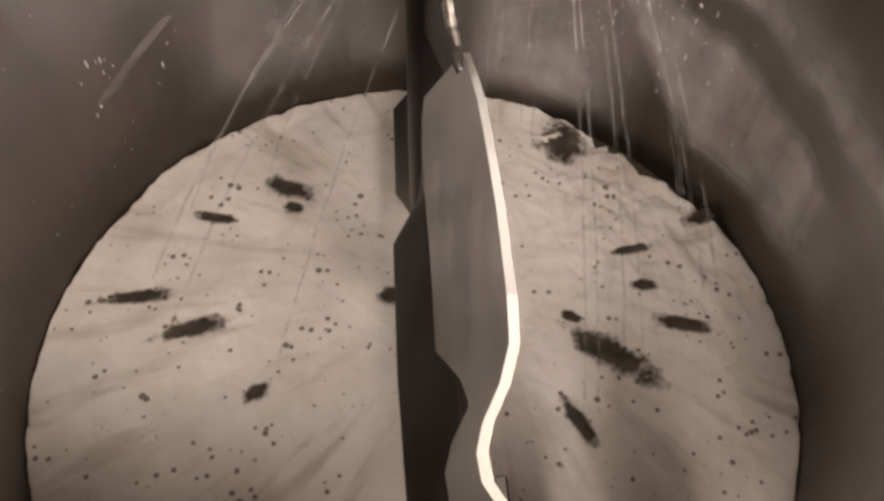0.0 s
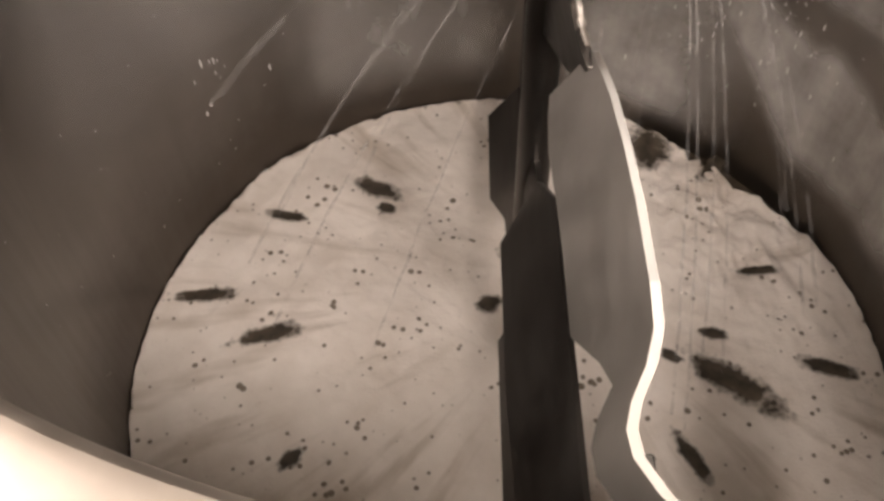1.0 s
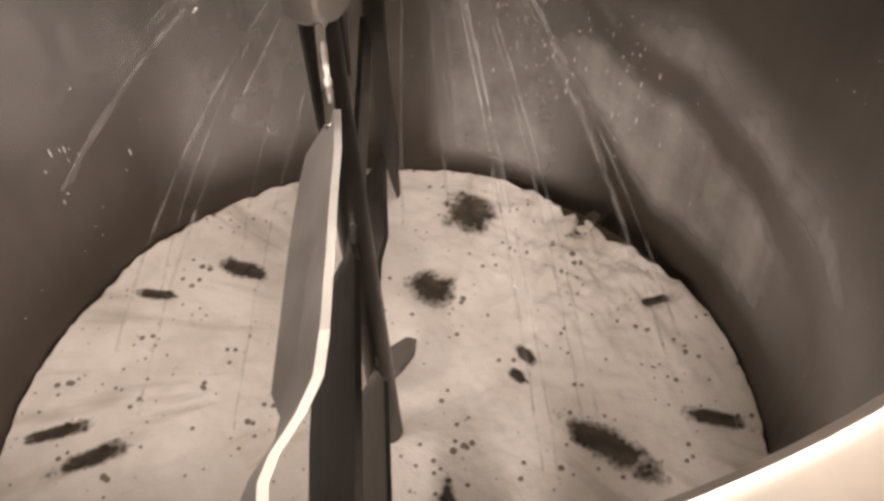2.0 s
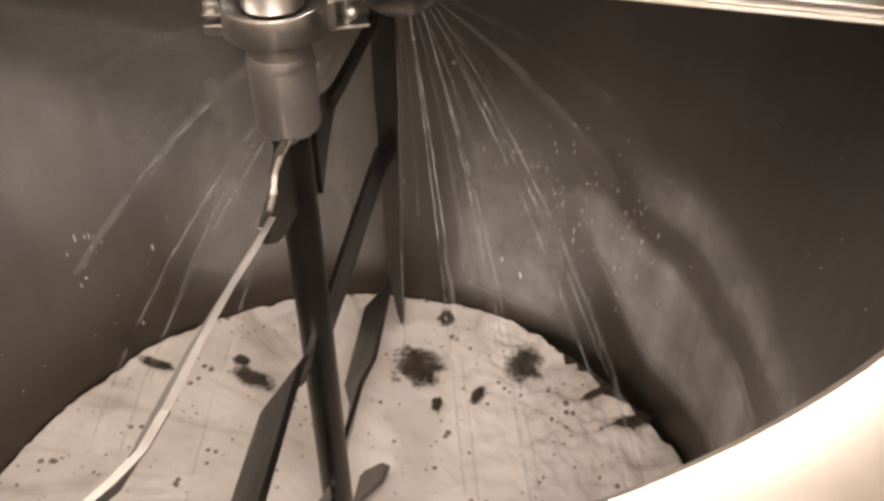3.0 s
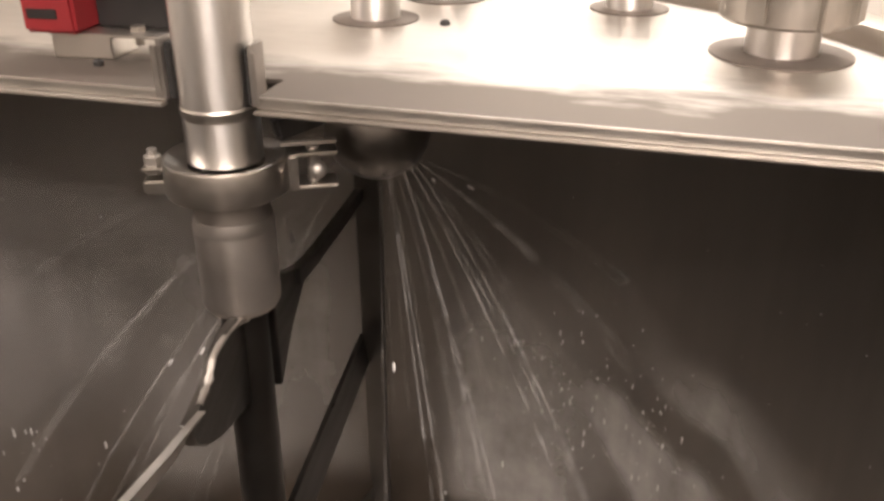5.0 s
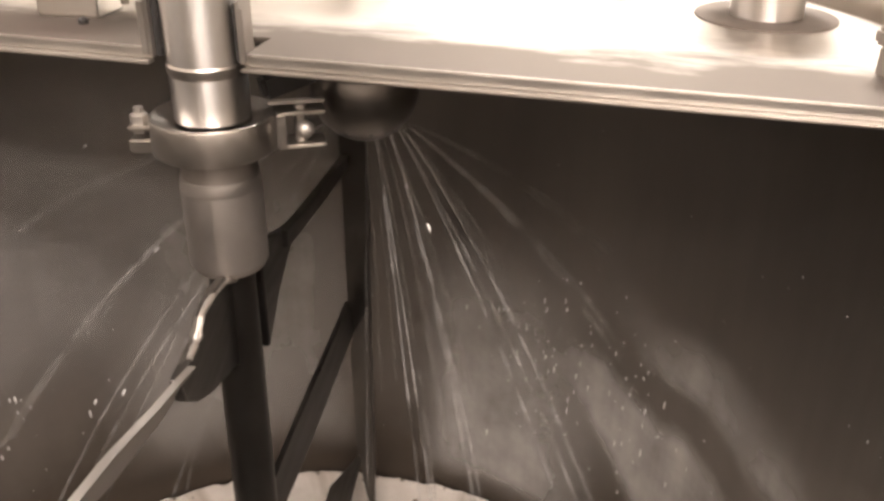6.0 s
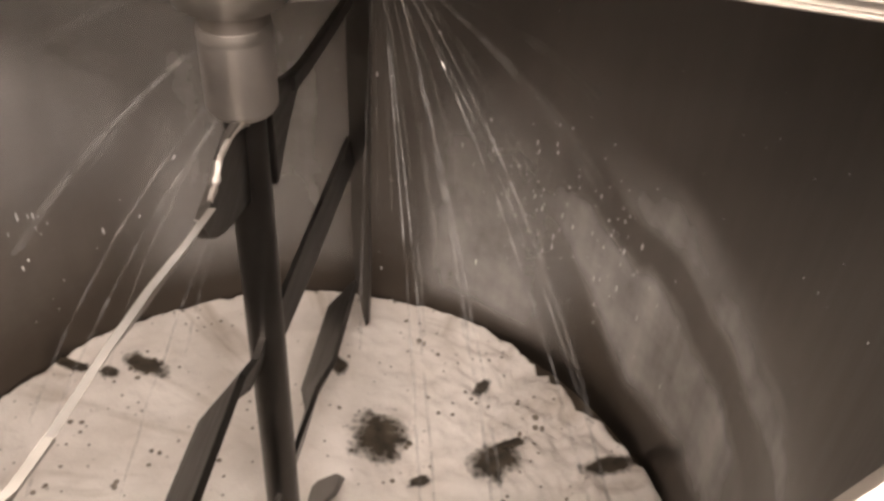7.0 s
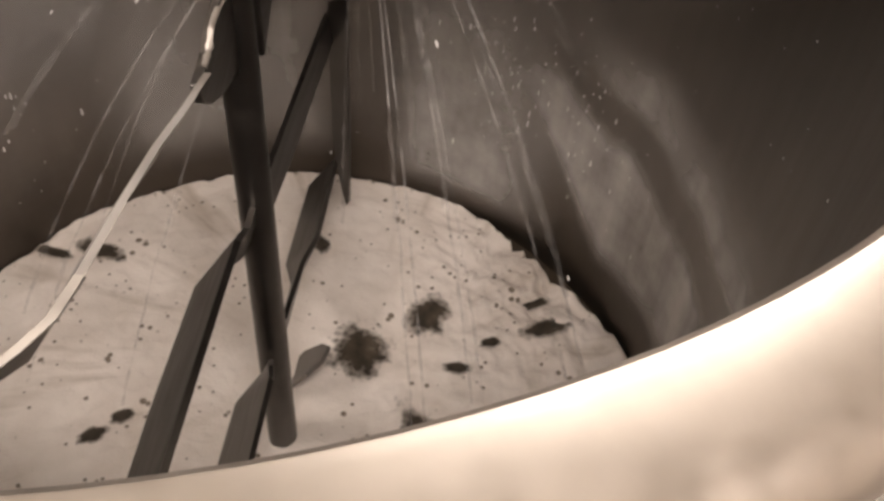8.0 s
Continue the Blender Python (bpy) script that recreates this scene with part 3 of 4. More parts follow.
def build_lid_things():
    stub("pipe_stub", 0.022, 0.275, 0.0215, 0.11, "short steel pipe stub with a clamped collar", (0.031, 0.030, 0.048), 0.038)
    stub("pipe_stub", 0.055, 0.388, 0.022, 0.10, "short steel pipe stub welded on the lid", (0.031, 0.040, 0.058), 0.040)
    stub("pipe_stub", 0.232, 0.378, 0.021, 0.11, "short steel pipe stub welded on the lid", (0.032, 0.036, 0.056), 0.036)
    stub("capped_inlet", 0.355, 0.236, 0.0265, 0.04, "capped steel inlet with a wide clamp ring", (0.048, 0.026, 0.075), 0.052)
    # black screw head
    s = thing("screw", (0.087, 0.267, LID_Z), "small black domed screw on the lid", "screw")
    part("head", lathe([(0.0045, 0.0), (0.0045, 0.002), (0.003, 0.004), (0.0, 0.0046)], 16), BLACK, s)
    # safety switch
    sw = thing("safety_switch", (-0.139, 0.104, LID_Z), "red and black safety switch on a steel bracket", "switch", rz=4)
    bm = box(-0.024, 0.024, -0.018, 0.018, -0.0, 0.002, 0.0006)
    box(-0.024, -0.022, -0.018, 0.018, 0.0, 0.016, 0.0006, bm)
    box(0.022, 0.024, -0.018, 0.018, 0.0, 0.016, 0.0006, bm)
    box(-0.024, 0.024, -0.018, -0.016, 0.0, 0.016, 0.0006, bm)
    box(-0.026, 0.070, -0.018, 0.018, 0.016, 0.018, 0.0006, bm)
    part("bracket", bm, LID_STEEL, sw, "folded steel bracket")
    part("red_head", box(-0.041, 0.001, -0.024, 0.022, 0.0185, 0.062, 0.0025), RED, sw, "red plastic actuator head")
    part("slot", box(-0.036, -0.012, -0.0248, -0.0235, 0.029, 0.036, 0.0004), BLACK, sw, "dark key slot")
    part("black_body", box(0.0015, 0.078, 0.004, 0.030, 0.0185, 0.064, 0.002), BLACK, sw, "black plastic switch body")
    part("bolt", lathe([(0.0, -0.006), (0.006, -0.006), (0.006, 0.0), (0.0035, 0.0), (0.0035, 0.008), (0.0, 0.008)], 6, m=Matrix.Translation((0.036, 0, 0.0155)) @ pose(0, 0, 0, 180)), CLAMP_STEEL, sw)
    b = thing("screw", (-0.116, 0.072, LID_Z), "small dark screw near the lid's edge", "screw")
    part("head", lathe([(0.0038, 0.0), (0.0038, 0.003), (0.002, 0.0045), (0.0, 0.0048)], 12), BLACK, b)
    # hinge at the lid's side
    h = thing("lid_hinge", (0.477, 0.027, LID_Z), "steel lid hinge with a round pin head", "hinge", rz=-52)
    part("leaf", box(-0.10, 0.10, -0.016, 0.016, 0.018, 0.029, 0.0025), SLEEVE_STEEL, h, "dull steel hinge bar")
    part("foot_block", box(-0.096, -0.062, -0.013, 0.013, 0.0, 0.0178, 0.0015), SLEEVE_STEEL, h)
    part("pin", lathe([(0.013, 0.0292), (0.0135, 0.037), (0.012, 0.042), (0.008, 0.0455), (0.0, 0.0465)], 24, m=Matrix.Translation((-0.080, 0.0, 0))), CLAMP_STEEL, h, "round steel pin head")


# ------------------------------------------------------------------ agitator
def bar_sections(points, thick, tall, lean=0.0):
    """Flat bar on edge along (x, y, z of its upper edge); lean moves the lower edge across."""
    out = []
    for x, y, z in points:
        h = thick / 2
        f = 0.75 + 0.25 * smooth(-0.135, -0.19, y) if y > -0.37 else max(0.38, 1 - (-0.37 - y) / 0.05)
        t, s = tall * f, lean * f
        out.append([Vector((x - h, y, z)), Vector((x + h, y, z)), Vector((x + h + s, y, z - t)), Vector((x - h + s, y, z - t))])
    return out


def blade(points, thick=0.006):
    """A pitched blade: rows of (along, low x, low z, high x, high z)."""
    secs = []
    for y, xa, za, xb, zb in points:
        d = Vector((xb - xa, 0, zb - za)).normalized()
        n = Vector((-d.z, 0, d.x)) * thick / 2
        a, b = Vector((xa, y, za)), Vector((xb, y, zb))
        secs.append([a - n, b - n, b + n, a + n])
    return sweep(secs)


def build_agitator():
    ag = thing("agitator", (AX, AY, 0), "steel agitator with a clamped shaft, arms and blades", "agitator", rz=TURN)
    part("drive_pipe", lathe([(0.0, 0.724), (0.0254, 0.724), (0.0254, 1.55), (0.0, 1.55)], 64), PIPE_STEEL, ag, "polished steel drive pipe")
    part("weld_ring", lathe([(0.0252, 0.754), (0.0262, 0.756), (0.0263, 0.761), (0.0252, 0.763)], 64), CLAMP_STEEL, ag, "pale ground weld ring")
    part("lower_sleeve", lathe([(0.0, 0.703), (0.0262, 0.703), (0.0262, 0.682), (0.0280, 0.675), (0.0280, 0.616), (0.025, 0.611), (0.0, 0.609)], 64), SLEEVE_STEEL, ag, "dull grey steel sleeve")
    part("sleeve_ring", lathe([(0.0264, 0.6835), (0.0272, 0.683), (0.0284, 0.676), (0.0279, 0.6735)], 64), EDGE_STEEL, ag, "pale turned ring")
    lean = Matrix(((1, 0, -0.0152, 0.0094), (0, 1, 0.0664, -0.0407), (0, 0, 1, 0), (0, 0, 0, 1)))
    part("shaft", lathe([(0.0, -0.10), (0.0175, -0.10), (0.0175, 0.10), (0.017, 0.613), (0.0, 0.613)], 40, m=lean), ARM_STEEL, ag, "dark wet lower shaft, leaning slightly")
    # pipe clamp
    cl = part("pipe_clamp", lathe([(0.0262, 0.704), (0.036, 0.7015), (0.0405, 0.7015), (0.0418, 0.7025), (0.0422, 0.704), (0.0422, 0.7245), (0.0415, 0.7262), (0.040, 0.7265), (0.0256, 0.7205)], 72), CLAMP_STEEL, ag, "cast steel pipe clamp")
    L = pose(0, 0, 0.7135, 0, 0, 188)
    bm = box(0.040, 0.056, -0.009, 0.009, -0.013, -0.003, 0.0015, m=L)
    box(0.040, 0.056, -0.009, 0.009, 0.003, 0.006, 0.001, bm, L)
    part("hinge_lug", bm, CLAMP_STEEL, cl)
    part("hinge_nut", lathe([(0.0, 0.0), (0.0065, 0.0), (0.0065, 0.012), (0.0035, 0.013), (0.0035, 0.017), (0.0, 0.018)], 6, m=L @ Matrix.Translation((0.049, 0, 0.0))), EDGE_STEEL, cl, "bright hexagon nut")
    Rr = pose(0, 0, 0.7135, 0, 0, 18)
    bm = box(0.040, 0.047, -0.014, 0.014, -0.013, 0.013, 0.0015, m=Rr)
    box(0.045, 0.074, -0.012, 0.010, 0.0105, 0.013, 0.0008, bm, Rr)
    box(0.045, 0.074, -0.012, 0.010, -0.013, -0.0105, 0.0008, bm, Rr)
    part("fork", bm, CLAMP_STEEL, cl, "steel fork of the clamp")
    part("swing_bolt", lathe([(0.0, -0.016), (0.0045, -0.015), (0.0045, 0.015), (0.0, 0.017)], 16, m=Rr @ Matrix.Translation((0.058, 0, 0))), EDGE_STEEL, cl)
    ball = bmesh.new()
    bmesh.ops.create_uvsphere(ball, u_segments=20, v_segments=12, radius=0.0062, matrix=Rr @ Matrix.Translation((0.060, -0.010, 0)))
    part("pivot", ball, EDGE_STEEL, cl, "round bright pivot head")
    W = pose(0, 0, 0.7085, 0, -13, 34)
    bm = box(0.040, 0.082, -0.006, 0.006, 0.012, 0.030, 0.003, m=W)
    part("wing_nut", bm, BLACK, cl, "dark wing nut")
    bm = box(0.036, 0.074, -0.010, -0.004, 0.018, 0.0205, 0.0008, m=Rr)
    part("clamp_leaf", bm, EDGE_STEEL, cl)
    # upper arm, near side: hub gusset, flat bar on edge with a dog-leg at its end
    g = [(-0.010, 0.606), (-0.035, 0.618), (-0.060, 0.624), (-0.094, 0.625), (-0.114, 0.617), (-0.140, 0.619), (-0.158, 0.621), (-0.152, 0.602), (-0.132, 0.586), (-0.109, 0.574), (-0.082, 0.562), (-0.059, 0.553), (-0.033, 0.544), (-0.010, 0.528)]
    part("hub_gusset", prism(g, 0.007, pose(0, 0, 0, 0, 0, 6.0) @ upright(0.0), 0.001), ARM_STEEL, ag, "dark steel gusset at the hub")
    secs = []
    for k in range(41):
        f = k / 40
        y = -0.014 - 0.118 * f
        z = 0.607 + 0.019 * math.sin(min(1, f * 1.4) * 1.57) - 0.008 * smooth(0.68, 0.84, f)
        x = 0.004 + 0.012 * f
        w = 0.0026 + 0.0018 * noise.noise(Vector((f * 23, 1, 0))) + 0.003 * math.exp(-(f * 8) ** 2)
        secs.append([Vector((x + w * math.cos(a), y, z + 0.7 * w * math.sin(a))) for a in [math.pi * 2 * j / 8 for j in range(8)]])
    part("weld_bead", sweep(secs), EDGE_STEEL, ag, "bright uneven weld bead")
    line = [(0.0205, -0.140, 0.6195), (0.0222, -0.165, 0.627), (0.024, -0.200, 0.636), (0.024, -0.250, 0.648), (0.024, -0.302, 0.656), (0.023, -0.360, 0.661), (0.021, -0.388, 0.663), (0.014, -0.410, 0.666), (0.004, -0.430, 0.668), (0.000, -0.444, 0.669), (0.001, -0.458, 0.671), (0.009, -0.474, 0.673), (0.020, -0.490, 0.675)]
    part("upper_arm", sweep(bar_sections(line, 0.0050, 0.054, -0.034)), BAR_STEEL, ag, "flat steel bar on edge with a dog-leg")
    # Paler strip paints the lamp-lit gleam along the outer top edge.
    part("lit_arm_edge", sweep(bar_sections([(x, y, z + 0.0004) for x, y, z in line[5:]], 0.0053, 0.0020)), EDGE_STEEL, ag, "pale upper edge strip with lamp light painted in")
    part("scraper_plate", prism([(-0.450, 0.658), (-0.486, 0.660), (-0.490, 0.05), (-0.476, 0.02), (-0.464, 0.06), (-0.458, 0.45)], 0.006, upright(0.008), 0.001), ARM_STEEL, ag, "long upright scraper plate")
    # upper arm, far side
    g2 = [(0.012, 0.612), (0.030, 0.618), (0.085, 0.598), (0.105, 0.594), (0.095, 0.578), (0.050, 0.560), (0.012, 0.530)]
    part("hub_gusset", prism(g2, 0.007, upright(0.016), 0.001), ARM_STEEL, ag)
    far = [(0.020, 0.07, 0.603), (0.020, 0.12, 0.594), (0.020, 0.22, 0.580), (0.020, 0.33, 0.566)]
    part("upper_arm", sweep(bar_sections(far, 0.008, 0.019, 0.0)), ARM_STEEL, ag)
    F = Matrix.Translation((0.032, 0.335, 0)) @ pose(0, 0, 0, 0, 0, -8)
    outline = [(-0.018, 0.600), (0.013, 0.600), (0.010, 0.30), (0.010, 0.16), (0.008, 0.060), (0.003, 0.052), (-0.002, 0.078), (-0.008, 0.120), (-0.014, 0.17)]
    part("scraper_plate", prism(outline, 0.008, F @ Matrix(((1, 0, 0, 0), (0, 0, -1, 0), (0, 1, 0, 0), (0, 0, 0, 1))), 0.001), ARM_STEEL, ag, "long upright scraper plate with a pointed foot")
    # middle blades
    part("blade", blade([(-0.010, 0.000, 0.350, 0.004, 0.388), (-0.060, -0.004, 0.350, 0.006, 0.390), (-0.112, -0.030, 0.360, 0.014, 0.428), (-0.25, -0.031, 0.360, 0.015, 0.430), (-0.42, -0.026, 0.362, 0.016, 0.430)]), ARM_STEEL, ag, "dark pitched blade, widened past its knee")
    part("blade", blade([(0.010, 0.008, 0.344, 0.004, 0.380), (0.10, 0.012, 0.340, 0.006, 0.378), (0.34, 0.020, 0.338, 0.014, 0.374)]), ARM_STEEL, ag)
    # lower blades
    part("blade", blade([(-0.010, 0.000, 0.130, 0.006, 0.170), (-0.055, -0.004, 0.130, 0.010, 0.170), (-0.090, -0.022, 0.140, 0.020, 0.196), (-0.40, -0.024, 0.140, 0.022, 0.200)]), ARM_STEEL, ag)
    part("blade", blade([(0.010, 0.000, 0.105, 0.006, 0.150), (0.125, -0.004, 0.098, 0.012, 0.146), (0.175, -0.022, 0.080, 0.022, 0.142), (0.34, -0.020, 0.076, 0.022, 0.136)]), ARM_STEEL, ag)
    # small paddle at the foot
    part("foot_paddle", blade([(0.020, 0.004, 0.012, 0.030, 0.050), (0.045, 0.010, 0.010, 0.046, 0.046), (0.078, 0.010, 0.006, 0.050, 0.036), (0.088, 0.016, 0.006, 0.040, 0.026)]), BAR_STEEL, ag, "pale steel paddle at the foot")
    return ag


# ------------------------------------------------------------------ spray ball and water
JETS = [  # landing places on the foam or wall (x, y, z), breadth
    (-0.25, 0.262, 0.0, 1.0), (-0.34, 0.19, 0.0, 0.9), (-0.40, 0.05, 0.0, 1.0), (-0.32, 0.0, 0.0, 1.0), (-0.20, -0.09, 0.0, 0.7),
    (0.27, 0.03, 0.0, 1.0), (0.38, 0.09, 0.0, 1.0), (0.21, -0.07, 0.0, 0.9), (0.36, 0.22, 0.06, 1.0),
    (0.058, 0.488, 0.05, 1.3), (0.090, 0.483, 0.17, 1.3), (-0.034, 0.486, 0.16, 1.1), (0.030, 0.40, 0.0, 1.2), (0.00, 0.36, 0.0, 1.0),
    (0.190, 0.453, 0.27, 1.3), (0.308, 0.384, 0.33, 1.5), (0.270, 0.409, 0.46, 1.0), (0.13, 0.40, 0.0, 1.0),
    (-0.448, 0.205, 0.19, 1.2), (-0.408, 0.276, 0.45, 1.2), (-0.395, 0.294, 0.28, 1.1),
]


def jet_path(land, speed=3.4):
    """Start, velocity and flight time of a jet from the ball's lower half to its landing place."""
    end = Vector(land[:3])
    flat = Vector((end.x - BALL.x, end.y - BALL.y, 0)).normalized()
    start = BALL + flat * 0.028 + Vector((0, 0, -0.030))
    d = end - start
    t = d.length / speed
    v = Vector((d.x / t, d.y / t, d.z / t + 4.905 * t))
    return start, v, t


def jet_point(start, v, t):
    return start + v * t + Vector((0, 0, -4.905 * t * t))


def tube(bm, pts, radii, k=6):
    secs = []
    for i, p in enumerate(pts):
        d = (pts[min(i + 1, len(pts) - 1)] - pts[max(i - 1, 0)]).normalized()
        s = d.cross(Vector((0.3, 0.9, 0.1))).normalized()
        u = d.cross(s)
        secs.append([p + (s * math.cos(2 * math.pi * j / k) + u * math.sin(2 * math.pi * j / k)) * radii[i] for j in range(k)])
    return sweep(secs, bm)


# Translucent pale sheet: lamp light and reflections on the wall put in as colour.
def light_band_material():
    m, n, l, b = material("wall_light_bands")
    fade = n.new("ShaderNodeAttribute")
    fade.attribute_name = "cover"
    tc = n.new("ShaderNodeTexCoord")
    streak_map = n.new("ShaderNodeMapping")
    streak_map.inputs["Scale"].default_value = (1, 1, 0.12)
    l.new(tc.outputs["Object"], streak_map.inputs["Vector"])
    rz = node(n, "ShaderNodeTexNoise", Scale=20.0, Detail=3.0, Roughness=0.5)
    l.new(streak_map.outputs[0], rz.inputs["Vector"])
    cloud = node(n, "ShaderNodeTexNoise", Scale=13.0, Detail=4.0, Roughness=0.6)
    l.new(tc.outputs["Object"], cloud.inputs["Vector"])
    both = n.new("ShaderNodeMath")
    both.operation = "ADD"
    l.new(rz.outputs[0], both.inputs[0])
    l.new(cloud.outputs[0], both.inputs[1])
    mr = node(n, "ShaderNodeMapRange")
    mr.inputs["From Min"].default_value, mr.inputs["From Max"].default_value = 0.70, 1.30
    mr.inputs["To Min"].default_value, mr.inputs["To Max"].default_value = 0.30, 0.66
    l.new(both.outputs[0], mr.inputs["Value"])
    c = n.new("ShaderNodeMath")
    c.operation = "MULTIPLY"
    l.new(mr.outputs[0], c.inputs[0])
    l.new(fade.outputs["Fac"], c.inputs[1])
    l.new(c.outputs[0], b.inputs["Alpha"])
    b.inputs["Base Color"].default_value = (0.74, 0.71, 0.68, 1)
    b.inputs["Roughness"].default_value = 0.35
    return m


def light_band_cover(deg, z):
    """How much the wall is lightened at an angle and height: two painted bands of light
    with a bare strip between them, a haze below the ball, and paler zones at the sides."""
    w = 0.018 * noise.noise(Vector((deg * 0.11, z * 3.0, 1.7))) + 0.008 * noise.noise(Vector((deg * 0.5, z * 9.0, 4.2)))
    strip = 0.252 + 0.062 * smooth(8, 60, deg) + 0.030 * smooth(45, 64, deg) + w
    foot = 0.100 + 0.20 * smooth(40, 74, deg) * smooth(86, 66, deg) + w
    lower = smooth(foot - 0.035, foot + 0.020, z) * smooth(strip - 0.008, strip - 0.050, z)
    lower *= smooth(2, 26, deg) * smooth(80, 60, deg)
    upper = smooth(strip + 0.022, strip + 0.050, z) * smooth(strip + 0.14, strip + 0.06, z)
    upper *= smooth(-20, 12, deg) * smooth(62, 44, deg)
    haze = smooth(0.015, 0.07, z) * smooth(0.46, 0.24, z) * smooth(52, 70, deg) * smooth(90, 82, deg)
    side = smooth(0.20, 0.30, z) * smooth(0.44, 0.32, z) * smooth(-40, -5, deg) * smooth(26, 8, deg)
    left = smooth(0.20, 0.40, z) * smooth(0.70, 0.54, z) * smooth(96, 106, deg) * smooth(190, 168, deg)
    mid = smooth(0.03, 0.13, z) * smooth(0.62, 0.40, z) * smooth(97, 103, deg) * smooth(142, 124, deg)
    return max(lower, 0.62 * mid, 0.84 * upper, 0.92 * haze, 0.46 * side, 0.46 * left)


def build_light_bands():
    """A thin pale sheet over the wall that paints in the light falling and reflecting on it."""
    me = bpy.data.meshes.new("wall_light_bands")
    na, nz_ = 230, 90
    verts, faces, cover = [], [], []
    for i in range(na + 1):
        deg = -40 + 232 * i / na
        a = radians(deg)
        for j in range(nz_ + 1):
            z = 0.010 + 0.69 * j / nz_
            verts.append(((R - 0.0018) * math.cos(a), (R - 0.0018) * math.sin(a), z))
            cover.append(light_band_cover(deg, z))
    for i in range(na):
        for j in range(nz_):
            p = i * (nz_ + 1) + j
            if max(cover[p], cover[p + 1], cover[p + nz_ + 1], cover[p + nz_ + 2]) > 0.004:
                faces.append((p, p + 1, p + nz_ + 2, p + nz_ + 1))
    me.from_pydata(verts, [], faces)
    me.attributes.new("cover", "FLOAT", "POINT").data.foreach_set("value", cover)
    for p in me.polygons:
        p.use_smooth = True
    me.materials.append(light_band_material())
    tagged(new("wall_light_bands", me), "thin pale sheet on the tank wall imitating bands of light", "water film", kind="stuff")


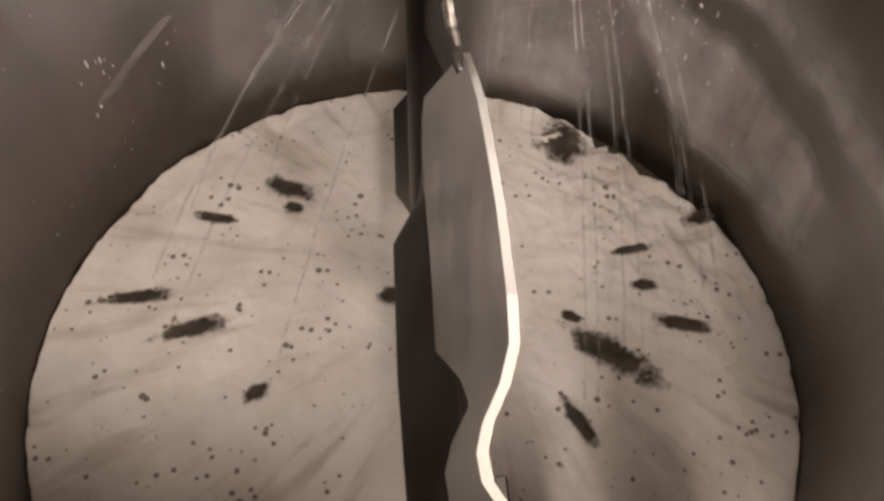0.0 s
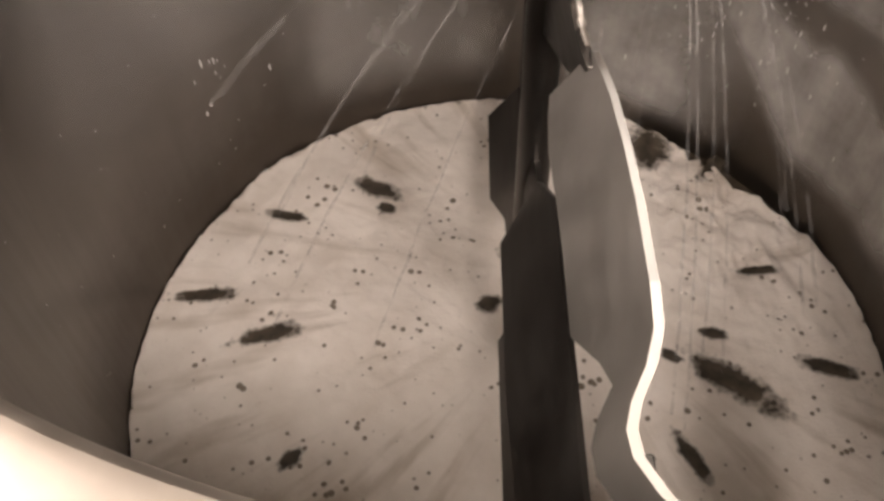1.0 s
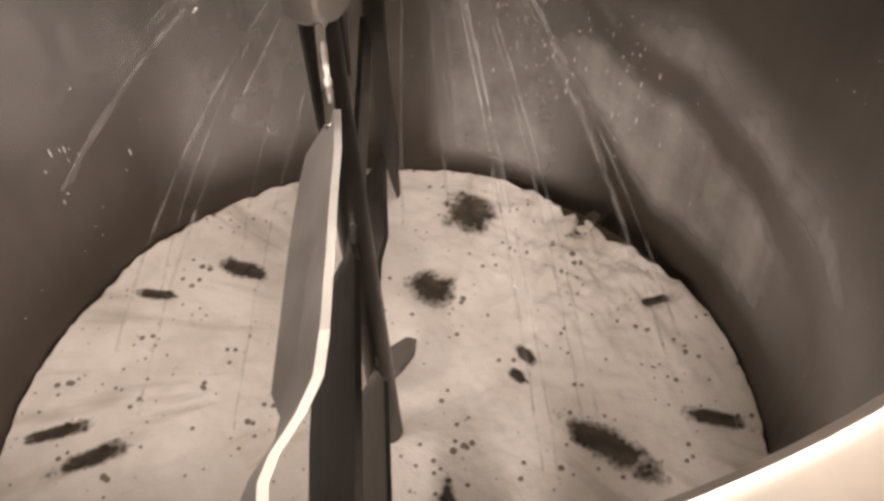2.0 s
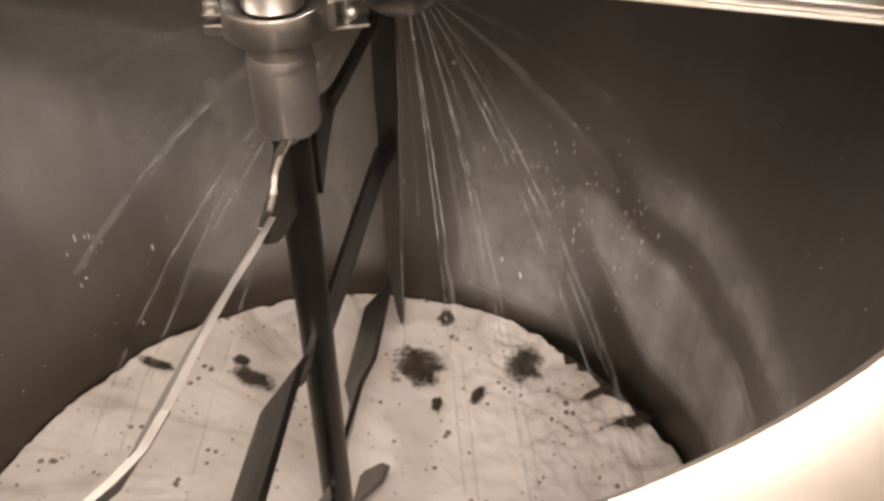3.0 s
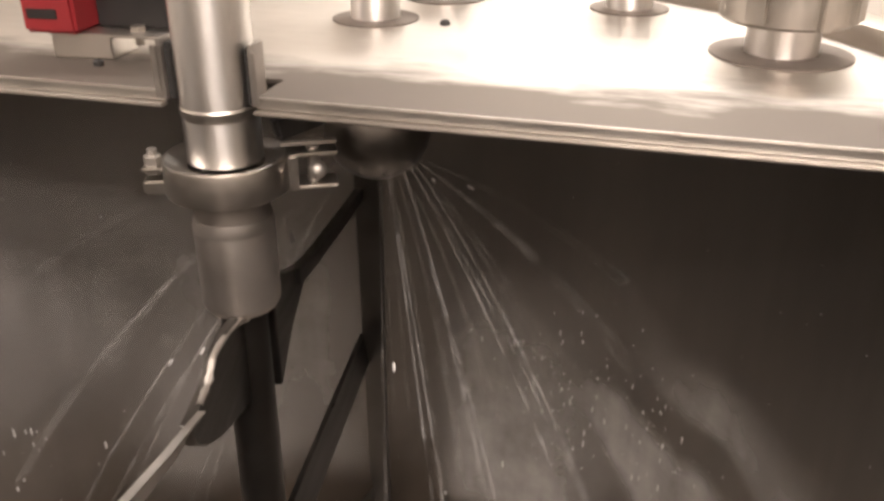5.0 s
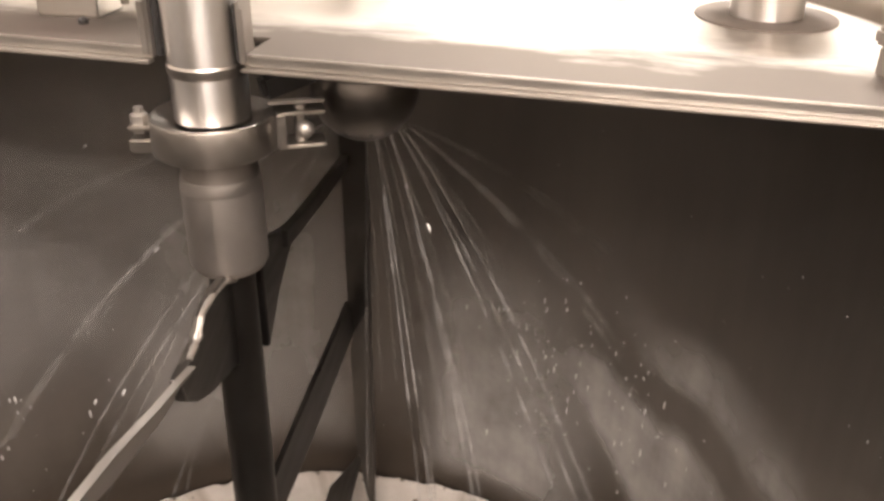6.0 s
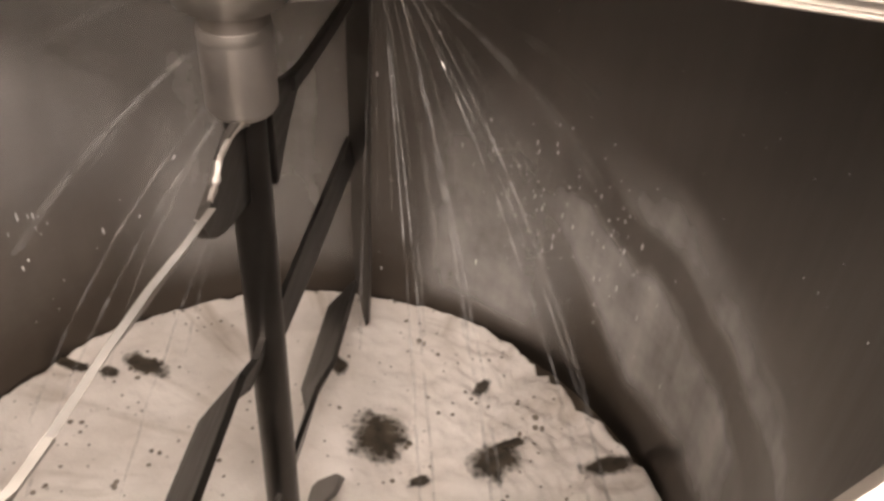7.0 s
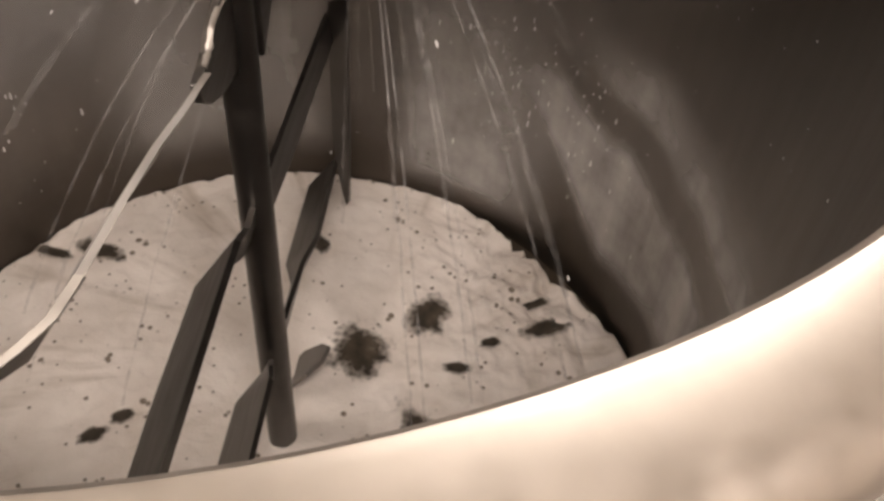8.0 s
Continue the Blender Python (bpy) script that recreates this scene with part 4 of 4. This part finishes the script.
def build_spray():
    sb = thing("spray_ball", BALL, "round steel spray ball hanging under the lid", "spray ball")
    bm = bmesh.new()
    bmesh.ops.create_uvsphere(bm, u_segments=48, v_segments=32, radius=0.041)
    part("ball", bm, BALL_STEEL, sb, "wet grey steel ball")
    part("feed_pipe", lathe([(0.0, 0.035), (0.014, 0.035), (0.014, LID_Z - BALL.z - 0.001), (0.0, LID_Z - BALL.z - 0.001)], 32), ARM_STEEL, sb)
    for k in range(10):
        a = radians(36 * k + 9)
        d = Vector((math.cos(a) * 0.72, math.sin(a) * 0.72, -0.69))
        m = Matrix.Translation(d * 0.0408) @ d.to_track_quat("Z", "Y").to_matrix().to_4x4()
        part("spray_hole", lathe([(0.0, 0.0), (0.0014, 0.0), (0.0014, 0.0006), (0.0, 0.0006)], 10, m=m), BLACK, sb)
    moving = []
    rnd = random.Random(4)
    for n, land in enumerate(JETS):
        start, v, total = jet_path(land)
        jet = thing("water_jet", start, "thin stream of water from the spray ball", "water jet", group="jets of the spray ball")
        for s in range(2 if land[0] > 0.05 or land[2] > 0.1 else 1):
            bm = bmesh.new()
            steps = 26
            jit = Vector((rnd.uniform(-1, 1), rnd.uniform(-1, 1), rnd.uniform(-0.5, 0.5))) * 0.10
            pts, rad = [], []
            end = total * rnd.uniform(0.90, 1.0)
            for i in range(steps + 1):
                t = end * i / steps
                wob = Vector((noise.noise(Vector((n, s, i * 0.5))), noise.noise(Vector((n + 9, s, i * 0.5))), 0)) * 0.0025 * i / steps
                pts.append(jet_point(start, v + jit, t) - start + wob)
                rad.append((0.0008 + 0.0022 * i / steps) * land[3] * (0.75 + 0.5 * abs(noise.noise(Vector((n * 3.1, s * 7, i * 0.9))))))
            part("strand", tube(bm, pts, rad), JET_WATER, jet)
        moving.append((jet, start, n))
    # drops in flight, each thrown once
    drops = []
    bm = bmesh.new()
    bmesh.ops.create_icosphere(bm, subdivisions=1, radius=0.0013, matrix=Matrix.Diagonal((1, 1, 3.4, 1)))
    first = None
    count = 300
    for n in range(count):
        land = JETS[rnd.randrange(len(JETS))]
        start, v, total = jet_path(land, 2.6)
        v = v + Vector((rnd.uniform(-1, 1), rnd.uniform(-1, 1), rnd.uniform(-0.3, 0.8))) * 0.28
        t0 = -0.3 + 8.3 * n / count
        if first is None:
            first = part("water_drop", bm, DROP_WATER)
            tagged(first, "small bright drop of water in flight", "water drop", "flying water drops")
            ob = first
        else:
            ob = first.copy()
            scene.collection.objects.link(ob)
        drops.append((ob, start, v, total, t0))
    # beads of water clinging to the wall
    bm = bmesh.new()
    for n in range(130):
        a, z = rnd.uniform(-0.5, math.pi + 0.5), rnd.uniform(0.08, 0.62)
        m = Matrix.Translation(((R - 0.0004) * math.cos(a), (R - 0.0004) * math.sin(a), z)) @ Matrix.Diagonal((1, 1, rnd.uniform(1.0, 3.0), 1))
        bmesh.ops.create_icosphere(bm, subdivisions=1, radius=rnd.uniform(0.0004, 0.0010), matrix=m)
    # splashes where the jets strike the wall
    for deg, high, much in ((72, 0.30, 46), (64, 0.30, 46), (54, 0.31, 30), (50, 0.25, 22), (70, 0.22, 26), (150, 0.22, 16), (45, 0.22, 14)):
        for n in range(much):
            a, z = radians(rnd.gauss(deg, 3.6)), max(0.03, rnd.gauss(high, 0.050))
            m = Matrix.Translation(((R - 0.0012) * math.cos(a), (R - 0.0012) * math.sin(a), z)) @ Matrix.Diagonal((1, 1, rnd.uniform(1.2, 5.0), 1))
            bmesh.ops.create_icosphere(bm, subdivisions=1, radius=rnd.uniform(0.0005, 0.0019) * rnd.uniform(0.6, 1.0), matrix=m)
    tagged(part("wall_beads", bm, DROP_WATER), "bright beads of water on the tank wall", "water beads", kind="stuff")
    return moving, drops


build_room()
build_tank()
build_foam()
openings = build_openings()
build_lid()
build_lid_things()
build_agitator()
build_light_bands()
jets, drops = build_spray()


# ------------------------------------------------------------------ what moves
def motions():
    for ob, rows in openings:
        walk(ob, rows)
    rnd = random.Random(11)
    for jet, start, n in jets:
        rows = []
        for k in range(33):
            rows.append((k * 0.25, Matrix.Translation(start) @ pose(0, 0, 0, rnd.uniform(-0.8, 0.8), rnd.uniform(-0.8, 0.8), rnd.uniform(-1.2, 1.2))))
        walk(jet, rows)
    for ob, start, v, total, t0 in drops:
        rows = []
        last = None
        times = [0.0] + [t0 + total * k / 6 for k in range(8)] + [8.0]
        for t in sorted({round(min(8.0, max(0.0, q)), 3) for q in times}):
            u = min(max(t - t0, 0.0), total * 1.12)
            p = jet_point(start, v, u)
            if u <= 0:
                p = BALL.copy()
            r = math.hypot(p.x, p.y)
            if r > R - 0.003:
                p.x, p.y = p.x * (R - 0.003) / r, p.y * (R - 0.003) / r
            if u >= total:
                p.z = min(p.z, -0.02)
            d = v + Vector((0, 0, -9.81 * u))
            rows.append((t, Matrix.Translation(p) @ d.to_track_quat("Z", "Y").to_matrix().to_4x4()))
        walk(ob, rows)


motions()
